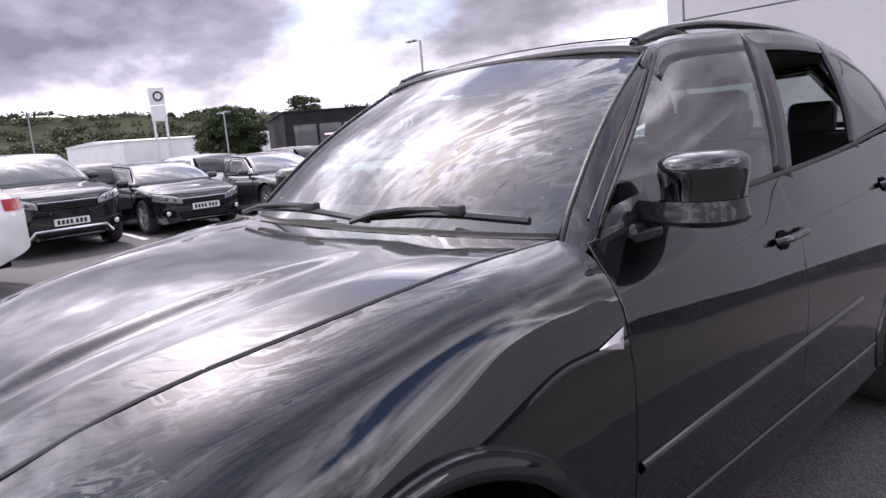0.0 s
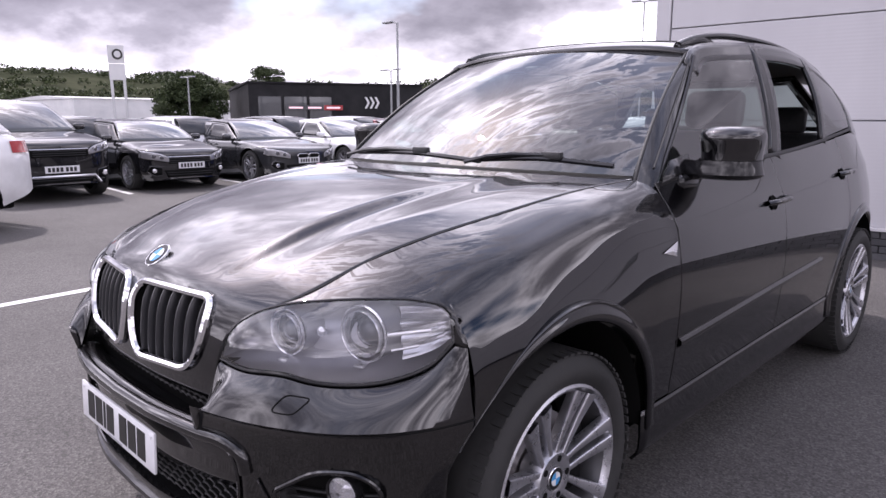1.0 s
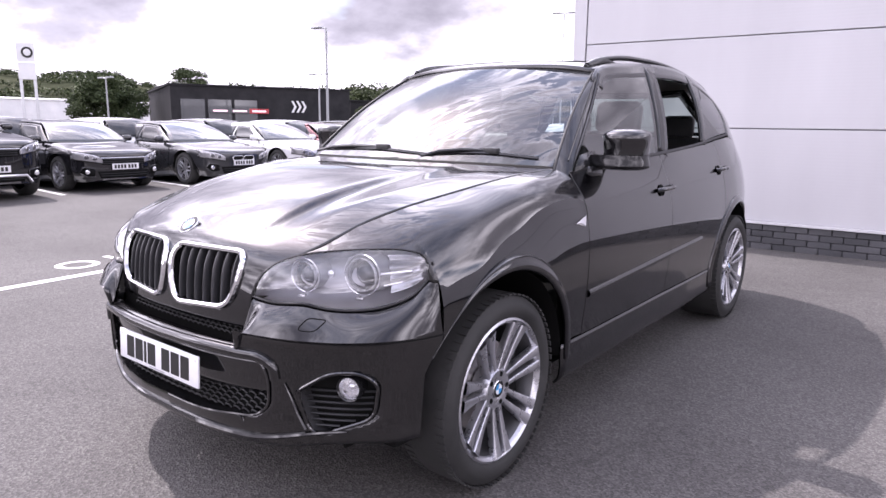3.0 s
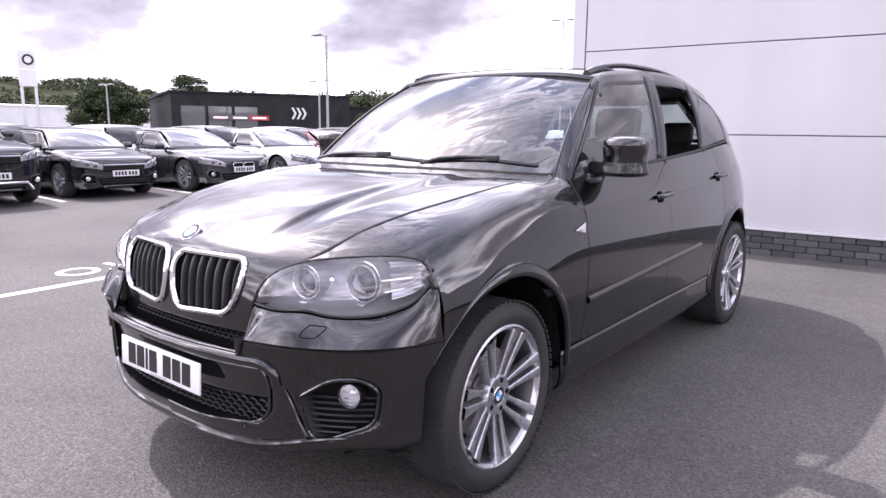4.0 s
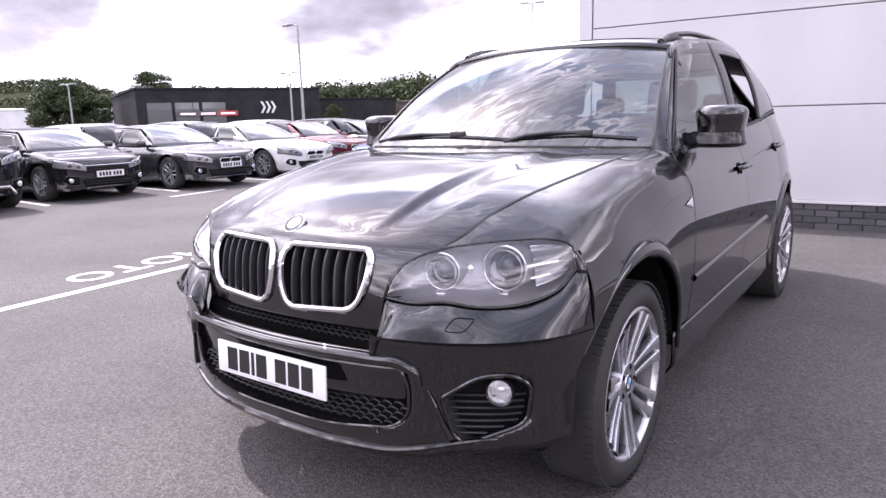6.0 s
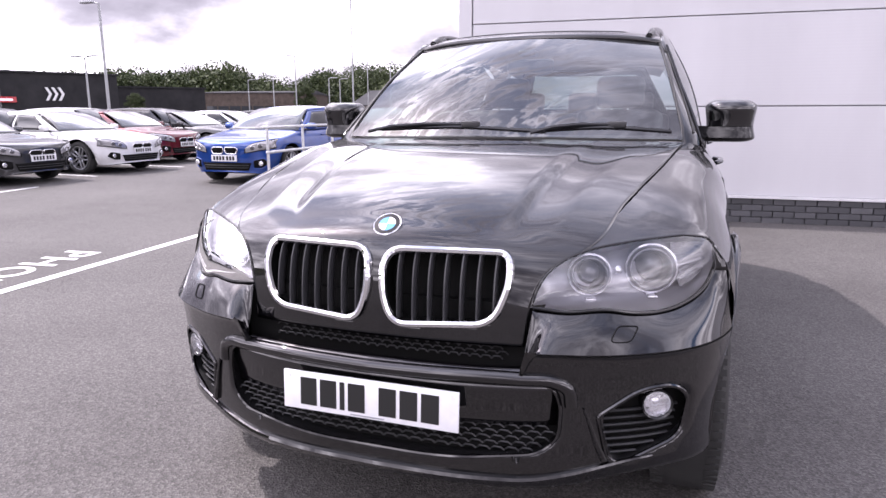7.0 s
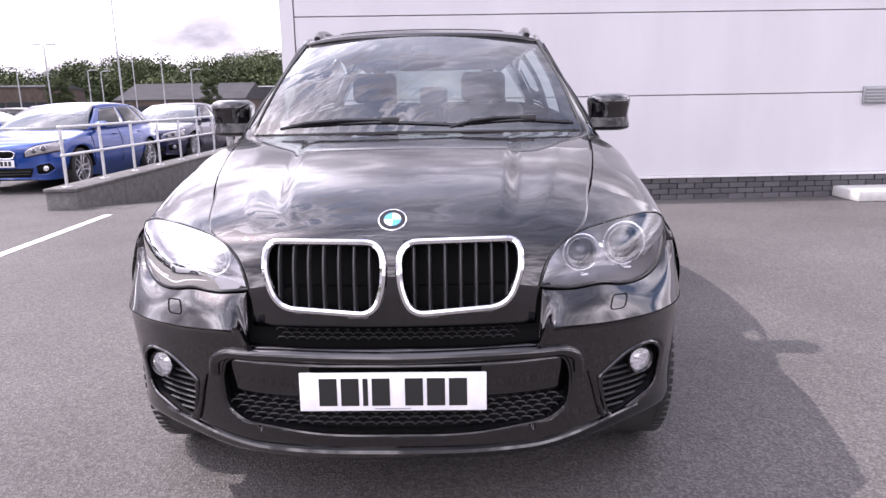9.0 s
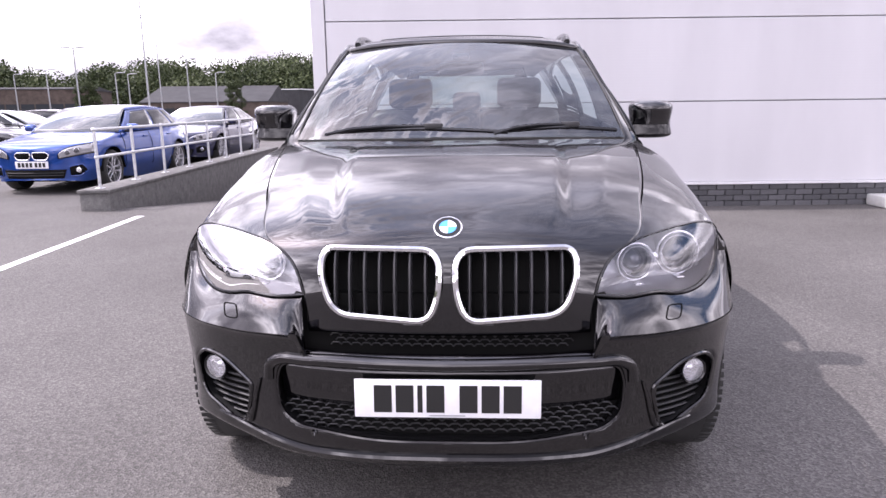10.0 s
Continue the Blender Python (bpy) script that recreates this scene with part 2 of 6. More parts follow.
BRICK = engineering_brick()
CONCRETE = grained(material("dark_concrete", (0.11, 0.11, 0.11), 0.85), 9, (0.05, 0.05, 0.05), (0.16, 0.155, 0.15), bump=0.003, second=70, second_amount=0.4)
PALE_CONCRETE = grained(material("pale_concrete", (0.5, 0.5, 0.48), 0.8), 14, (0.42, 0.42, 0.41), (0.58, 0.58, 0.56), bump=0.002, second=90)
GALV = grained(material("galvanised_steel", (0.55, 0.56, 0.58), 0.4, 0.6), 30, (0.48, 0.49, 0.51), (0.66, 0.67, 0.68), (0.3, 0.5))
LAMP_GREY = material("lamp_column_grey", (0.30, 0.31, 0.32), 0.45, 0.5)
SHED_WHITE = grained(material("shed_white", (0.7, 0.7, 0.7), 0.5), 0.5, (0.62, 0.63, 0.64), (0.76, 0.76, 0.76))
SHED_GREY = grained(material("shed_grey_roof", (0.06, 0.06, 0.063), 0.8, Specular_IOR_Level=0.05), 0.6, (0.045, 0.045, 0.048), (0.07, 0.07, 0.073))
SHOWROOM = grained(material("black_showroom_cladding", (0.02, 0.02, 0.022), 0.7, Specular_IOR_Level=0.15), 0.8, (0.016, 0.016, 0.018), (0.03, 0.03, 0.032))
SHOP_GLASS = material("showroom_glass", (0.04, 0.045, 0.05), 0.05, coat=1.0)
BRICK_FAR = grained(material("far_brown_brick", (0.18, 0.13, 0.11), 0.85, Specular_IOR_Level=0.1), 1.5, (0.06, 0.048, 0.042), (0.11, 0.088, 0.076))


def leaves(name, lo, hi, scale):
    """Leaf colour that differs from tree to tree, and a little from leaf to leaf."""
    m = material(name, lo, 0.65, Specular_IOR_Level=0.2)
    t = m.node_tree
    b = t.nodes["Principled BSDF"]
    isl = node(t, "ShaderNodeNewGeometry").outputs["Random Per Island"]
    co = node(t, "ShaderNodeTexCoord").outputs["Object"]
    n = node(t, "ShaderNodeTexNoise", {"Vector": co, "Scale": scale, "Detail": 3.0}).outputs[0]
    f = calc(t, "MULTIPLY_ADD", isl, 0.35, calc(t, "MULTIPLY", n, 0.65))
    t.links.new(ramp(t, f, (0.28, lo), (0.52, [(p + q) / 2 for p, q in zip(lo, hi)]), (0.72, hi)), b.inputs["Base Color"])
    return m


LEAF = leaves("leaf_green", (0.030, 0.046, 0.020), (0.075, 0.098, 0.042), 0.5)
LEAF_FAR = leaves("wood_green", (0.022, 0.034, 0.014), (0.08, 0.10, 0.042), 0.13)
BARK = grained(material("bark", (0.09, 0.07, 0.055), 0.9), 8, (0.06, 0.048, 0.04), (0.12, 0.10, 0.08), bump=0.01)
HILL = grained(material("hillside", (0.05, 0.06, 0.04), 0.95, Specular_IOR_Level=0.0), 0.02, (0.016, 0.022, 0.013), (0.085, 0.088, 0.058), detail=9, second=0.006)

# ---- building tools ----
def mesh_of(bm, mat, name, smooth=True, sharp=38):
    me = bpy.data.meshes.new(name)
    bm.to_mesh(me)
    bm.free()
    mats = mat if isinstance(mat, (list, tuple)) else [mat]
    for m in mats:
        me.materials.append(m)
    if smooth:
        me.shade_smooth()
        me.set_sharp_from_angle(angle=radians(sharp))
    return me


def face_outwards(bm):
    """Turns the faces of a car's sheet away from the car's long axis, so that its thickness lies inside."""
    bm.normal_update()
    total = 0.0
    for f in bm.faces:
        c = f.calc_center_median()
        if c.length > 8:
            return
        total += f.calc_area() * f.normal.dot(c - Vector((0, 1.5 + 0.7 * (c.y - 1.5), 0.6)))
    if total < 0:
        bmesh.ops.reverse_faces(bm, faces=bm.faces)


def part(name, bm, mat, parent, label="", smooth=True, thick=0.0, sharp=38):
    """One mesh object under a thing or a part; thick: the sheet's thickness, laid inwards."""
    if thick:
        face_outwards(bm)
    ob = new(name, mesh_of(bm, mat, name, smooth, sharp))
    ob.parent = parent
    if parent is not None:
        ob.matrix_parent_inverse = Matrix()
    if thick:
        s = ob.modifiers.new("thickness", "SOLIDIFY")
        s.thickness, s.offset = thick, -1.0
    if label:
        ob["label"] = label
    return ob


def thing(name, label, category, m=None, group="", kind=""):
    ob = new(name)
    ob.empty_display_size = 0.2
    if m is not None:
        ob.matrix_basis = m
    return tagged(ob, label, category, group, kind)


def solid(name, bm, mat, label, category, m=None, group="", kind="", smooth=True):
    """A thing that is one mesh."""
    ob = new(name, mesh_of(bm, mat, name, smooth))
    if m is not None:
        ob.matrix_basis = m
    return tagged(ob, label, category, group, kind)


def add_box(bm, lo, hi, bevel=0.0, segments=2, m=None):
    r = bmesh.ops.create_cube(bm, size=1.0)["verts"]
    c, d = (Vector(lo) + Vector(hi)) / 2, Vector(hi) - Vector(lo)
    for v in r:
        v.co = Vector((v.co.x * d.x, v.co.y * d.y, v.co.z * d.z)) + c
    if bevel:
        es = {e for v in r for e in v.link_edges}
        r = bmesh.ops.bevel(bm, geom=list(es), offset=bevel, segments=segments, affect="EDGES", profile=0.5, clamp_overlap=True)["verts"] or r
        if m is not None:
            seen, stack = set(r), list(r)
            while stack:
                for e in stack.pop().link_edges:
                    for v in e.verts:
                        if v not in seen:
                            seen.add(v)
                            stack.append(v)
            r = list(seen)
    if m is not None:
        bmesh.ops.transform(bm, matrix=m, verts=[v for v in r if v.is_valid])
    return bm


def box(lo, hi, bevel=0.0, segments=2, m=None):
    return add_box(bmesh.new(), lo, hi, bevel, segments, m)


def add_grid(bm, fn, nu, nv, keep=None, flip=False, close_u=False):
    """A sheet of nu by nv quads from fn(u, v) with u, v in 0..1; keep(u, v) at a quad's middle may leave it out."""
    vs = [[bm.verts.new(fn(i / nu, j / nv)) for j in range(nv + 1)] for i in range(nu if close_u else nu + 1)]
    for i in range(nu):
        for j in range(nv):
            if keep and not keep((i + 0.5) / nu, (j + 0.5) / nv):
                continue
            k = (i + 1) % len(vs)
            q = [vs[i][j], vs[k][j], vs[k][j + 1], vs[i][j + 1]]
            q = [v for n, v in enumerate(q) if (v.co - q[n - 1].co).length > 1e-6]
            if len(q) >= 3:
                try:
                    bm.faces.new(q[::-1] if flip else q)
                except ValueError:
                    pass
    bmesh.ops.delete(bm, geom=[v for v in bm.verts if not v.link_faces], context="VERTS")
    return bm


def grid(fn, nu, nv, keep=None, flip=False, close_u=False):
    return add_grid(bmesh.new(), fn, nu, nv, keep, flip, close_u)


def add_tube(bm, path, r, n=8, closed=False, caps=True, flat=1.0):
    """A round bar along a path of points; r: a radius or a function of 0..1 along it."""
    P = [Vector(p) for p in path]
    rings = []
    k = len(P)
    side = None
    for i, p in enumerate(P):
        a, b = (P[i - 1], P[(i + 1) % k]) if closed else (P[max(i - 1, 0)], P[min(i + 1, k - 1)])
        d = (b - a).normalized()
        if side is None:
            side = d.cross(Vector((0, 0, 1)) if abs(d.z) < 0.9 else Vector((1, 0, 0))).normalized()
        side = (side - d * side.dot(d)).normalized()
        up = side.cross(d)
        rr = r(i / max(k - 1, 1)) if callable(r) else r
        rings.append([bm.verts.new(p + (side * math.cos(t) + up * math.sin(t) * flat) * rr) for t in [2 * math.pi * j / n for j in range(n)]])
    for i in range(k if closed else k - 1):
        A, B = rings[i], rings[(i + 1) % k]
        for j in range(n):
            bm.faces.new((A[j], A[(j + 1) % n], B[(j + 1) % n], B[j]))
    if caps and not closed:
        bm.faces.new(rings[0][::-1])
        bm.faces.new(rings[-1])
    return bm


def tube(path, r, n=8, closed=False, caps=True, flat=1.0):
    return add_tube(bmesh.new(), path, r, n, closed, caps, flat)


def add_lathe(bm, profile, n=32, m=None):
    """Turned about the x axis: profile of (x, radius)."""
    rings = []
    for x, r in profile:
        ring = [bm.verts.new((x, r * math.cos(2 * math.pi * j / n), r * math.sin(2 * math.pi * j / n))) for j in range(n)]
        rings.append(ring)
    if m is not None:
        bmesh.ops.transform(bm, matrix=m, verts=[v for ring in rings for v in ring])
    for A, B in zip(rings, rings[1:]):
        for j in range(n):
            bm.faces.new((A[j], A[(j + 1) % n], B[(j + 1) % n], B[j]))
    for ring, (x, r) in ((rings[0], profile[0]), (rings[-1], profile[-1])):
        if r < 1e-4:
            bmesh.ops.pointmerge(bm, verts=ring, merge_co=ring[0].co.lerp(ring[n // 2].co, 0.5))
    return bm


def lathe(profile, n=32, m=None):
    return add_lathe(bmesh.new(), profile, n, m)


class Spline:
    """A smooth line through a few points, by 0..1 of its length."""

    def __init__(self, *pts):
        P = np.array(pts, float)
        d = np.linalg.norm(np.diff(P, axis=0), axis=1)
        S = np.concatenate([[0], np.cumsum(d)]) / d.sum()
        self.p, self.s, self.m = [Vector(q) for q in P], [float(v) for v in S], [Vector(q) for q in np.gradient(P, S, axis=0)]

    def __call__(self, t):
        t = min(max(t, 0.0), 1.0)
        i = 0
        while i < len(self.s) - 2 and t > self.s[i + 1]:
            i += 1
        h = self.s[i + 1] - self.s[i]
        k = (t - self.s[i]) / h
        b = k * k * (3 - 2 * k)
        return self.p[i] * (1 - b) + self.p[i + 1] * b + (self.m[i] * (k * (1 - k) ** 2) - self.m[i + 1] * (k * k * (1 - k))) * h


def smooth(lo, hi, x):
    t = min(max((x - lo) / (hi - lo), 0.0), 1.0)
    return t * t * (3 - 2 * t)


def table(*pairs):
    """A smooth function of one number from a few (x, value) pairs."""
    xs, ys = [float(p[0]) for p in pairs], [float(p[1]) for p in pairs]
    m = [float(v) for v in np.gradient(np.array(ys), np.array(xs))]

    def at(x):
        x = min(max(x, xs[0]), xs[-1])
        i = 0
        while i < len(xs) - 2 and x > xs[i + 1]:
            i += 1
        h = xs[i + 1] - xs[i]
        k = (x - xs[i]) / h
        b = k * k * (3 - 2 * k)
        return ys[i] * (1 - b) + ys[i + 1] * b + h * (m[i] * k * (1 - k) ** 2 - m[i + 1] * k * k * (1 - k))

    return at


def inside(poly, x, y):
    """Whether (x, y) lies in the polygon."""
    hit = False
    for (a, b), (c, d) in zip(poly, poly[1:] + poly[:1]):
        if (b > y) != (d > y) and x < (c - a) * (y - b) / (d - b) + a:
            hit = not hit
    return hit


def nearest(poly, x, y):
    """The point of a closed outline nearest to (x, y)."""
    best = None
    for (a, b), (c, d) in zip(poly, poly[1:] + poly[:1]):
        dx, dy = c - a, d - b
        k = min(max(((x - a) * dx + (y - b) * dy) / max(dx * dx + dy * dy, 1e-12), 0), 1)
        p = (a + k * dx, b + k * dy)
        q = (p[0] - x) ** 2 + (p[1] - y) ** 2
        if best is None or q < best[0]:
            best = (q, p)
    return best[1]


def round_outline(*pts, r=0.03, n=5):
    """A closed outline with its corners rounded; r: one radius or one for each corner."""
    out = []
    k = len(pts)
    for i in range(k):
        p, a, b = Vector(pts[i]), Vector(pts[i - 1]), Vector(pts[(i + 1) % k])
        rr = r[i] if isinstance(r, (list, tuple)) else r
        u, w = (a - p), (b - p)
        ra = min(rr, u.length * 0.48, w.length * 0.48)
        u, w = p + u.normalized() * ra, p + w.normalized() * ra
        for j in range(n + 1):
            t = j / n
            out.append(tuple(u * (1 - t) ** 2 + p * 2 * t * (1 - t) + w * t * t))
    return out

# ---- the black estate car in the photo bay: x to its near side, y to its rear, front axle at y = 0 ----
AXLE_Z, AXLE_REAR, TYRE_R, ARCH_R, LIP_R = 0.362, 2.933, 0.364, 0.458, 0.518
CAR = thing("car", "black metallic sport utility car with silver alloy wheels parked on asphalt", "car")
PLAN = Spline((0, -0.842), (0.26, -0.830), (0.45, -0.790), (0.64, -0.712), (0.77, -0.632), (0.862, -0.530), (0.918, -0.400), (0.944, -0.2), (0.952, 0.1), (0.955, 0.6),
              (0.952, 1.5), (0.952, 2.5), (0.942, 2.95), (0.882, 3.35), (0.795, 3.62), (0.62, 3.80), (0.4, 3.90), (0, 3.93))
PLAN_A = np.linspace(0, 1, 1200)
PLAN_XY = np.array([PLAN(a) for a in PLAN_A])


def plan_at(a):
    return PLAN(a)


def a_of_y(y):
    return float(np.interp(y, PLAN_XY[:, 1], PLAN_A))


def a_of_x(x):
    """Along the front, by the distance from the middle."""
    k = 330
    return float(np.interp(x, PLAN_XY[:k, 0], PLAN_A[:k]))


inset_front = table((0.22, 0.14), (0.27, 0.080), (0.33, 0.054), (0.42, 0.042), (0.52, 0.036), (0.60, 0.030), (0.655, 0.021), (0.678, 0.013), (0.6885, 0.003), (0.69, 0.0), (0.78, 0.05), (0.90, 0.12))
inset_side = table((0.22, 0.085), (0.27, 0.034), (0.33, 0.022), (0.38, 0.023), (0.45, 0.021), (0.55, 0.011), (0.65, 0.003), (0.72, 0.0), (0.79, 0.0), (0.85, 0.003), (0.91, 0.010), (0.97, 0.021), (1.05, 0.042), (1.12, 0.067), (1.20, 0.10), (1.30, 0.14))


def crease_z(x):
    """The height of the crease under the headlamps."""
    return 0.684 - 0.008 * smooth(0.42, 0.65, x)


def wrap(a, z, out=0.0):
    """The lower body's skin: a along the plan from front middle to rear middle, at the height z."""
    p, q = plan_at(a), plan_at(min(a + 0.002, 1.0))
    o = plan_at(max(a - 0.002, 0.0))
    d = (q - o).normalized()
    n = Vector((d.y, -d.x))
    if a < 1e-4:
        n = Vector((0, -1))
    f = 1 - smooth(-0.70, -0.42, p.y)
    tuck = 0.042 * smooth(1.0, 1.15, z) * (1 - smooth(0.8, 1.9, p.y)) + 0.048 * smooth(0.72, 0.95, z) * (1 - smooth(-0.42, -0.05, p.y))
    i = inset_front(z + 0.69 - crease_z(p.x)) * f + (inset_side(z) + tuck) * (1 - f) - out
    return Vector((p.x - n.x * i, p.y - n.y * i, z))


def side(y, z, out=0.0):
    return wrap(a_of_y(y), z, out)


def mirrored(v, s):
    return Vector((v.x * s, v.y, v.z))


BELT = table((0.4, 1.135), (0.7, 1.150), (1.6, 1.190), (2.3, 1.226), (2.8, 1.256), (3.4, 1.28), (3.9, 1.29))
ROOF_Z = table((1.0, 1.60), (1.25, 1.645), (1.6, 1.672), (2.1, 1.688), (2.7, 1.672), (3.2, 1.62), (3.6, 1.54))
ROOF_X = table((1.0, 0.590), (1.25, 0.607), (1.8, 0.630), (2.6, 0.618), (3.2, 0.552), (3.6, 0.48))


def belt_point(y):
    p = side(y, BELT(y))
    return p


def green(y, k):
    """The side of the cabin: k from 0 at the waist to 1 at the gutter."""
    b, z1, x1 = belt_point(y), ROOF_Z(y) - 0.035, ROOF_X(y) + 0.035
    bow = (0.006 + 0.010 * smooth(0.9, 2.0, y)) * math.sin(math.pi * min(max(k, 0), 1))
    return Vector((b.x + (x1 - b.x) * (0.75 * k + 0.25 * k * k) + bow, y, b.z + (z1 - b.z) * k))


def arch_z(y, r):
    """How high the wheel arches reach at y."""
    best = 0.0
    for c in (0.0, AXLE_REAR):
        if abs(y - c) < r:
            best = max(best, AXLE_Z + math.sqrt(r * r - (y - c) ** 2))
    return best


# bonnet: a middle line and an edge line, both from the windscreen over the nose to below the grilles
HOOD_MID = Spline((0, 0.44, 1.160), (0, 0.2, 1.150), (0, -0.15, 1.112), (0, -0.42, 1.052), (0, -0.62, 0.985), (0, -0.705, 0.942), (0, -0.745, 0.88), (0, -0.762, 0.79), (0, -0.765, 0.675))
HOOD_EDGE = Spline((0.775, 0.58, 1.150), (0.748, 0.35, 1.136), (0.697, 0.02, 1.090), (0.616, -0.36, 1.014), (0.536, -0.614, 0.917), (0.484, -0.656, 0.893), (0.444, -0.690, 0.856), (0.426, -0.706, 0.818), (0.416, -0.716, 0.780), (0.405, -0.726, 0.675))
HOOD_CORNER = HOOD_EDGE.s[4]


def hood(u, v):
    """u from the middle to the edge, v from the windscreen to below the grilles."""
    top = 0.70
    m = HOOD_MID(v / top * 0.735) if v < top else HOOD_MID(0.735 + (v - top) / (1 - top) * 0.265)
    e = HOOD_EDGE(v / top * HOOD_CORNER) if v < top else HOOD_EDGE(HOOD_CORNER + (v - top) / (1 - top) * (1 - HOOD_CORNER))
    k = u ** 2.2
    p = Vector((e.x * u, m.y + (e.y - m.y) * k, m.z + (e.z - m.z) * k))
    flat = 1 - smooth(0.55, 0.75, v)
    dome = 0.016 * (1 - smooth(0.50, 0.59, u - 0.08 * v)) * smooth(0.0, 0.40, v) * flat
    ridge = 0.84 - 0.06 * v
    swage = 0.0075 * (smooth(0.60, ridge, u) ** 1.5 if u < ridge else max(0.0, 1 - (u - ridge) / (1 - ridge))) * flat * smooth(0.0, 0.3, v)
    p.z += dome + swage
    return p


def hood_front(x, z, out=0.0):
    """A point on the upright nose of the bonnet."""
    lo, hi = 0.60, 1.0
    for _ in range(24):
        v = (lo + hi) / 2
        e = max(hood(1.0, v).x, 0.1)
        if hood(min(abs(x) / e, 1.0), v).z > z:
            lo = v
        else:
            hi = v
    e = max(hood(1.0, lo).x, 0.1)
    p = hood(min(abs(x) / e, 1.0), lo)
    return Vector((x, p.y - out, z))


KIDNEY = round_outline((0.023, 0.916), (0.357, 0.914), (0.364, 0.84), (0.326, 0.734), (0.052, 0.717), (0.021, 0.80), r=[0.075, 0.075, 0.10, 0.10, 0.070, 0.10], n=8)


def build_hood():
    bm = bmesh.new()
    nu, nv = 72, 96
    holes = []
    vs = [[None] * (nv + 1) for _ in range(2 * nu + 1)]
    for i in range(-nu, nu + 1):
        for j in range(nv + 1):
            p = hood(abs(i) / nu, j / nv)
            vs[i + nu][j] = bm.verts.new((p.x * (1 if i >= 0 else -1), p.y, p.z))
    for i in range(2 * nu):
        for j in range(nv):
            q = (vs[i][j], vs[i + 1][j], vs[i + 1][j + 1], vs[i][j + 1])
            c = sum((v.co for v in q), Vector()) / 4
            if j > nv * 0.6 and inside(KIDNEY, abs(c.x), c.z):
                holes.append(q)
                continue
            bm.faces.new(q)
    rim = {v for q in holes for v in q if v.link_faces}
    for v in rim:
        x, z = nearest(KIDNEY, abs(v.co.x), v.co.z)
        s = 1 if v.co.x >= 0 else -1
        v.co = hood_front(x * s, z)
    bmesh.ops.delete(bm, geom=[v for v in bm.verts if not v.link_faces], context="VERTS")
    bmesh.ops.recalc_face_normals(bm, faces=bm.faces)
    ob = part("bonnet", bm, BLACK_PAINT, CAR, thick=0.006)
    return ob


SLAT = material("grille_slat_grey", (0.035, 0.035, 0.038), 0.28)


def build_kidneys():
    for s in (1, -1):
        ring = [hood_front(x * s, z, 0.006) for x, z in KIDNEY]
        g = part("kidney_grille", tube(ring, 0.0108, 8, closed=True), CHROME, CAR, "chrome-framed double grille opening with black slats")
        # black pocket behind the slats, its colour standing in for the shade there
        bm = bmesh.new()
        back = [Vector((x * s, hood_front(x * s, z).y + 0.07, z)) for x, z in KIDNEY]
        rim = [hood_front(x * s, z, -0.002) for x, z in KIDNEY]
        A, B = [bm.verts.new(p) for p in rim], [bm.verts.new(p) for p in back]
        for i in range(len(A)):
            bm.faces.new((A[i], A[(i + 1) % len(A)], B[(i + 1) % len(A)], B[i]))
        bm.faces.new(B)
        part("shade_backing", bm, DARK, g)
        for k in range(7):
            x = 0.062 + k * 0.0435
            zs = [z for z in np.linspace(0.72, 0.93, 60) if inside(KIDNEY, x, z)]
            z0, z1 = min(zs), max(zs)

            def slat(u, v, x=x, z0=z0, z1=z1):
                z = z0 + (z1 - z0) * v
                f = hood_front(x * s, z).y
                ang = u * 2 * math.pi
                return Vector(((x + 0.0055 * math.cos(ang)) * s, f + 0.020 + 0.018 * math.sin(ang), z))

            part("slat", grid(slat, 10, 8, close_u=True), SLAT, g)


# headlamps: a lower and an upper edge from the inner corner to the rear tip
LAMP_LOW = Spline((0.419, -0.712, 0.780), (0.50, -0.699, 0.772), (0.61, -0.655, 0.775), (0.661, -0.625, 0.764), (0.72, -0.572, 0.757), (0.79, -0.492, 0.765), (0.846, -0.412, 0.800), (0.868, -0.368, 0.845))
LAMP_TOP = Spline((0.419, -0.712, 0.786), (0.429, -0.704, 0.820), (0.447, -0.688, 0.857), (0.486, -0.654, 0.893), (0.538, -0.614, 0.915), (0.63, -0.545, 0.931), (0.72, -0.474, 0.938), (0.798, -0.410, 0.937), (0.848, -0.374, 0.922), (0.870, -0.364, 0.892))


def lamp_skin(p, q, out=0.0):
    a, b = LAMP_LOW(p), LAMP_TOP(p)
    n = Vector((0.62, -0.72, 0.32)).normalized()
    bow = 0.030 * math.sin(math.pi * p) ** 0.8 * math.sin(math.pi * q) + out
    return a.lerp(b, q) + n * bow


PROJECTOR_GLASS = material("projector_glass", (0.07, 0.07, 0.08), 0.03, 0.3, 1.0)


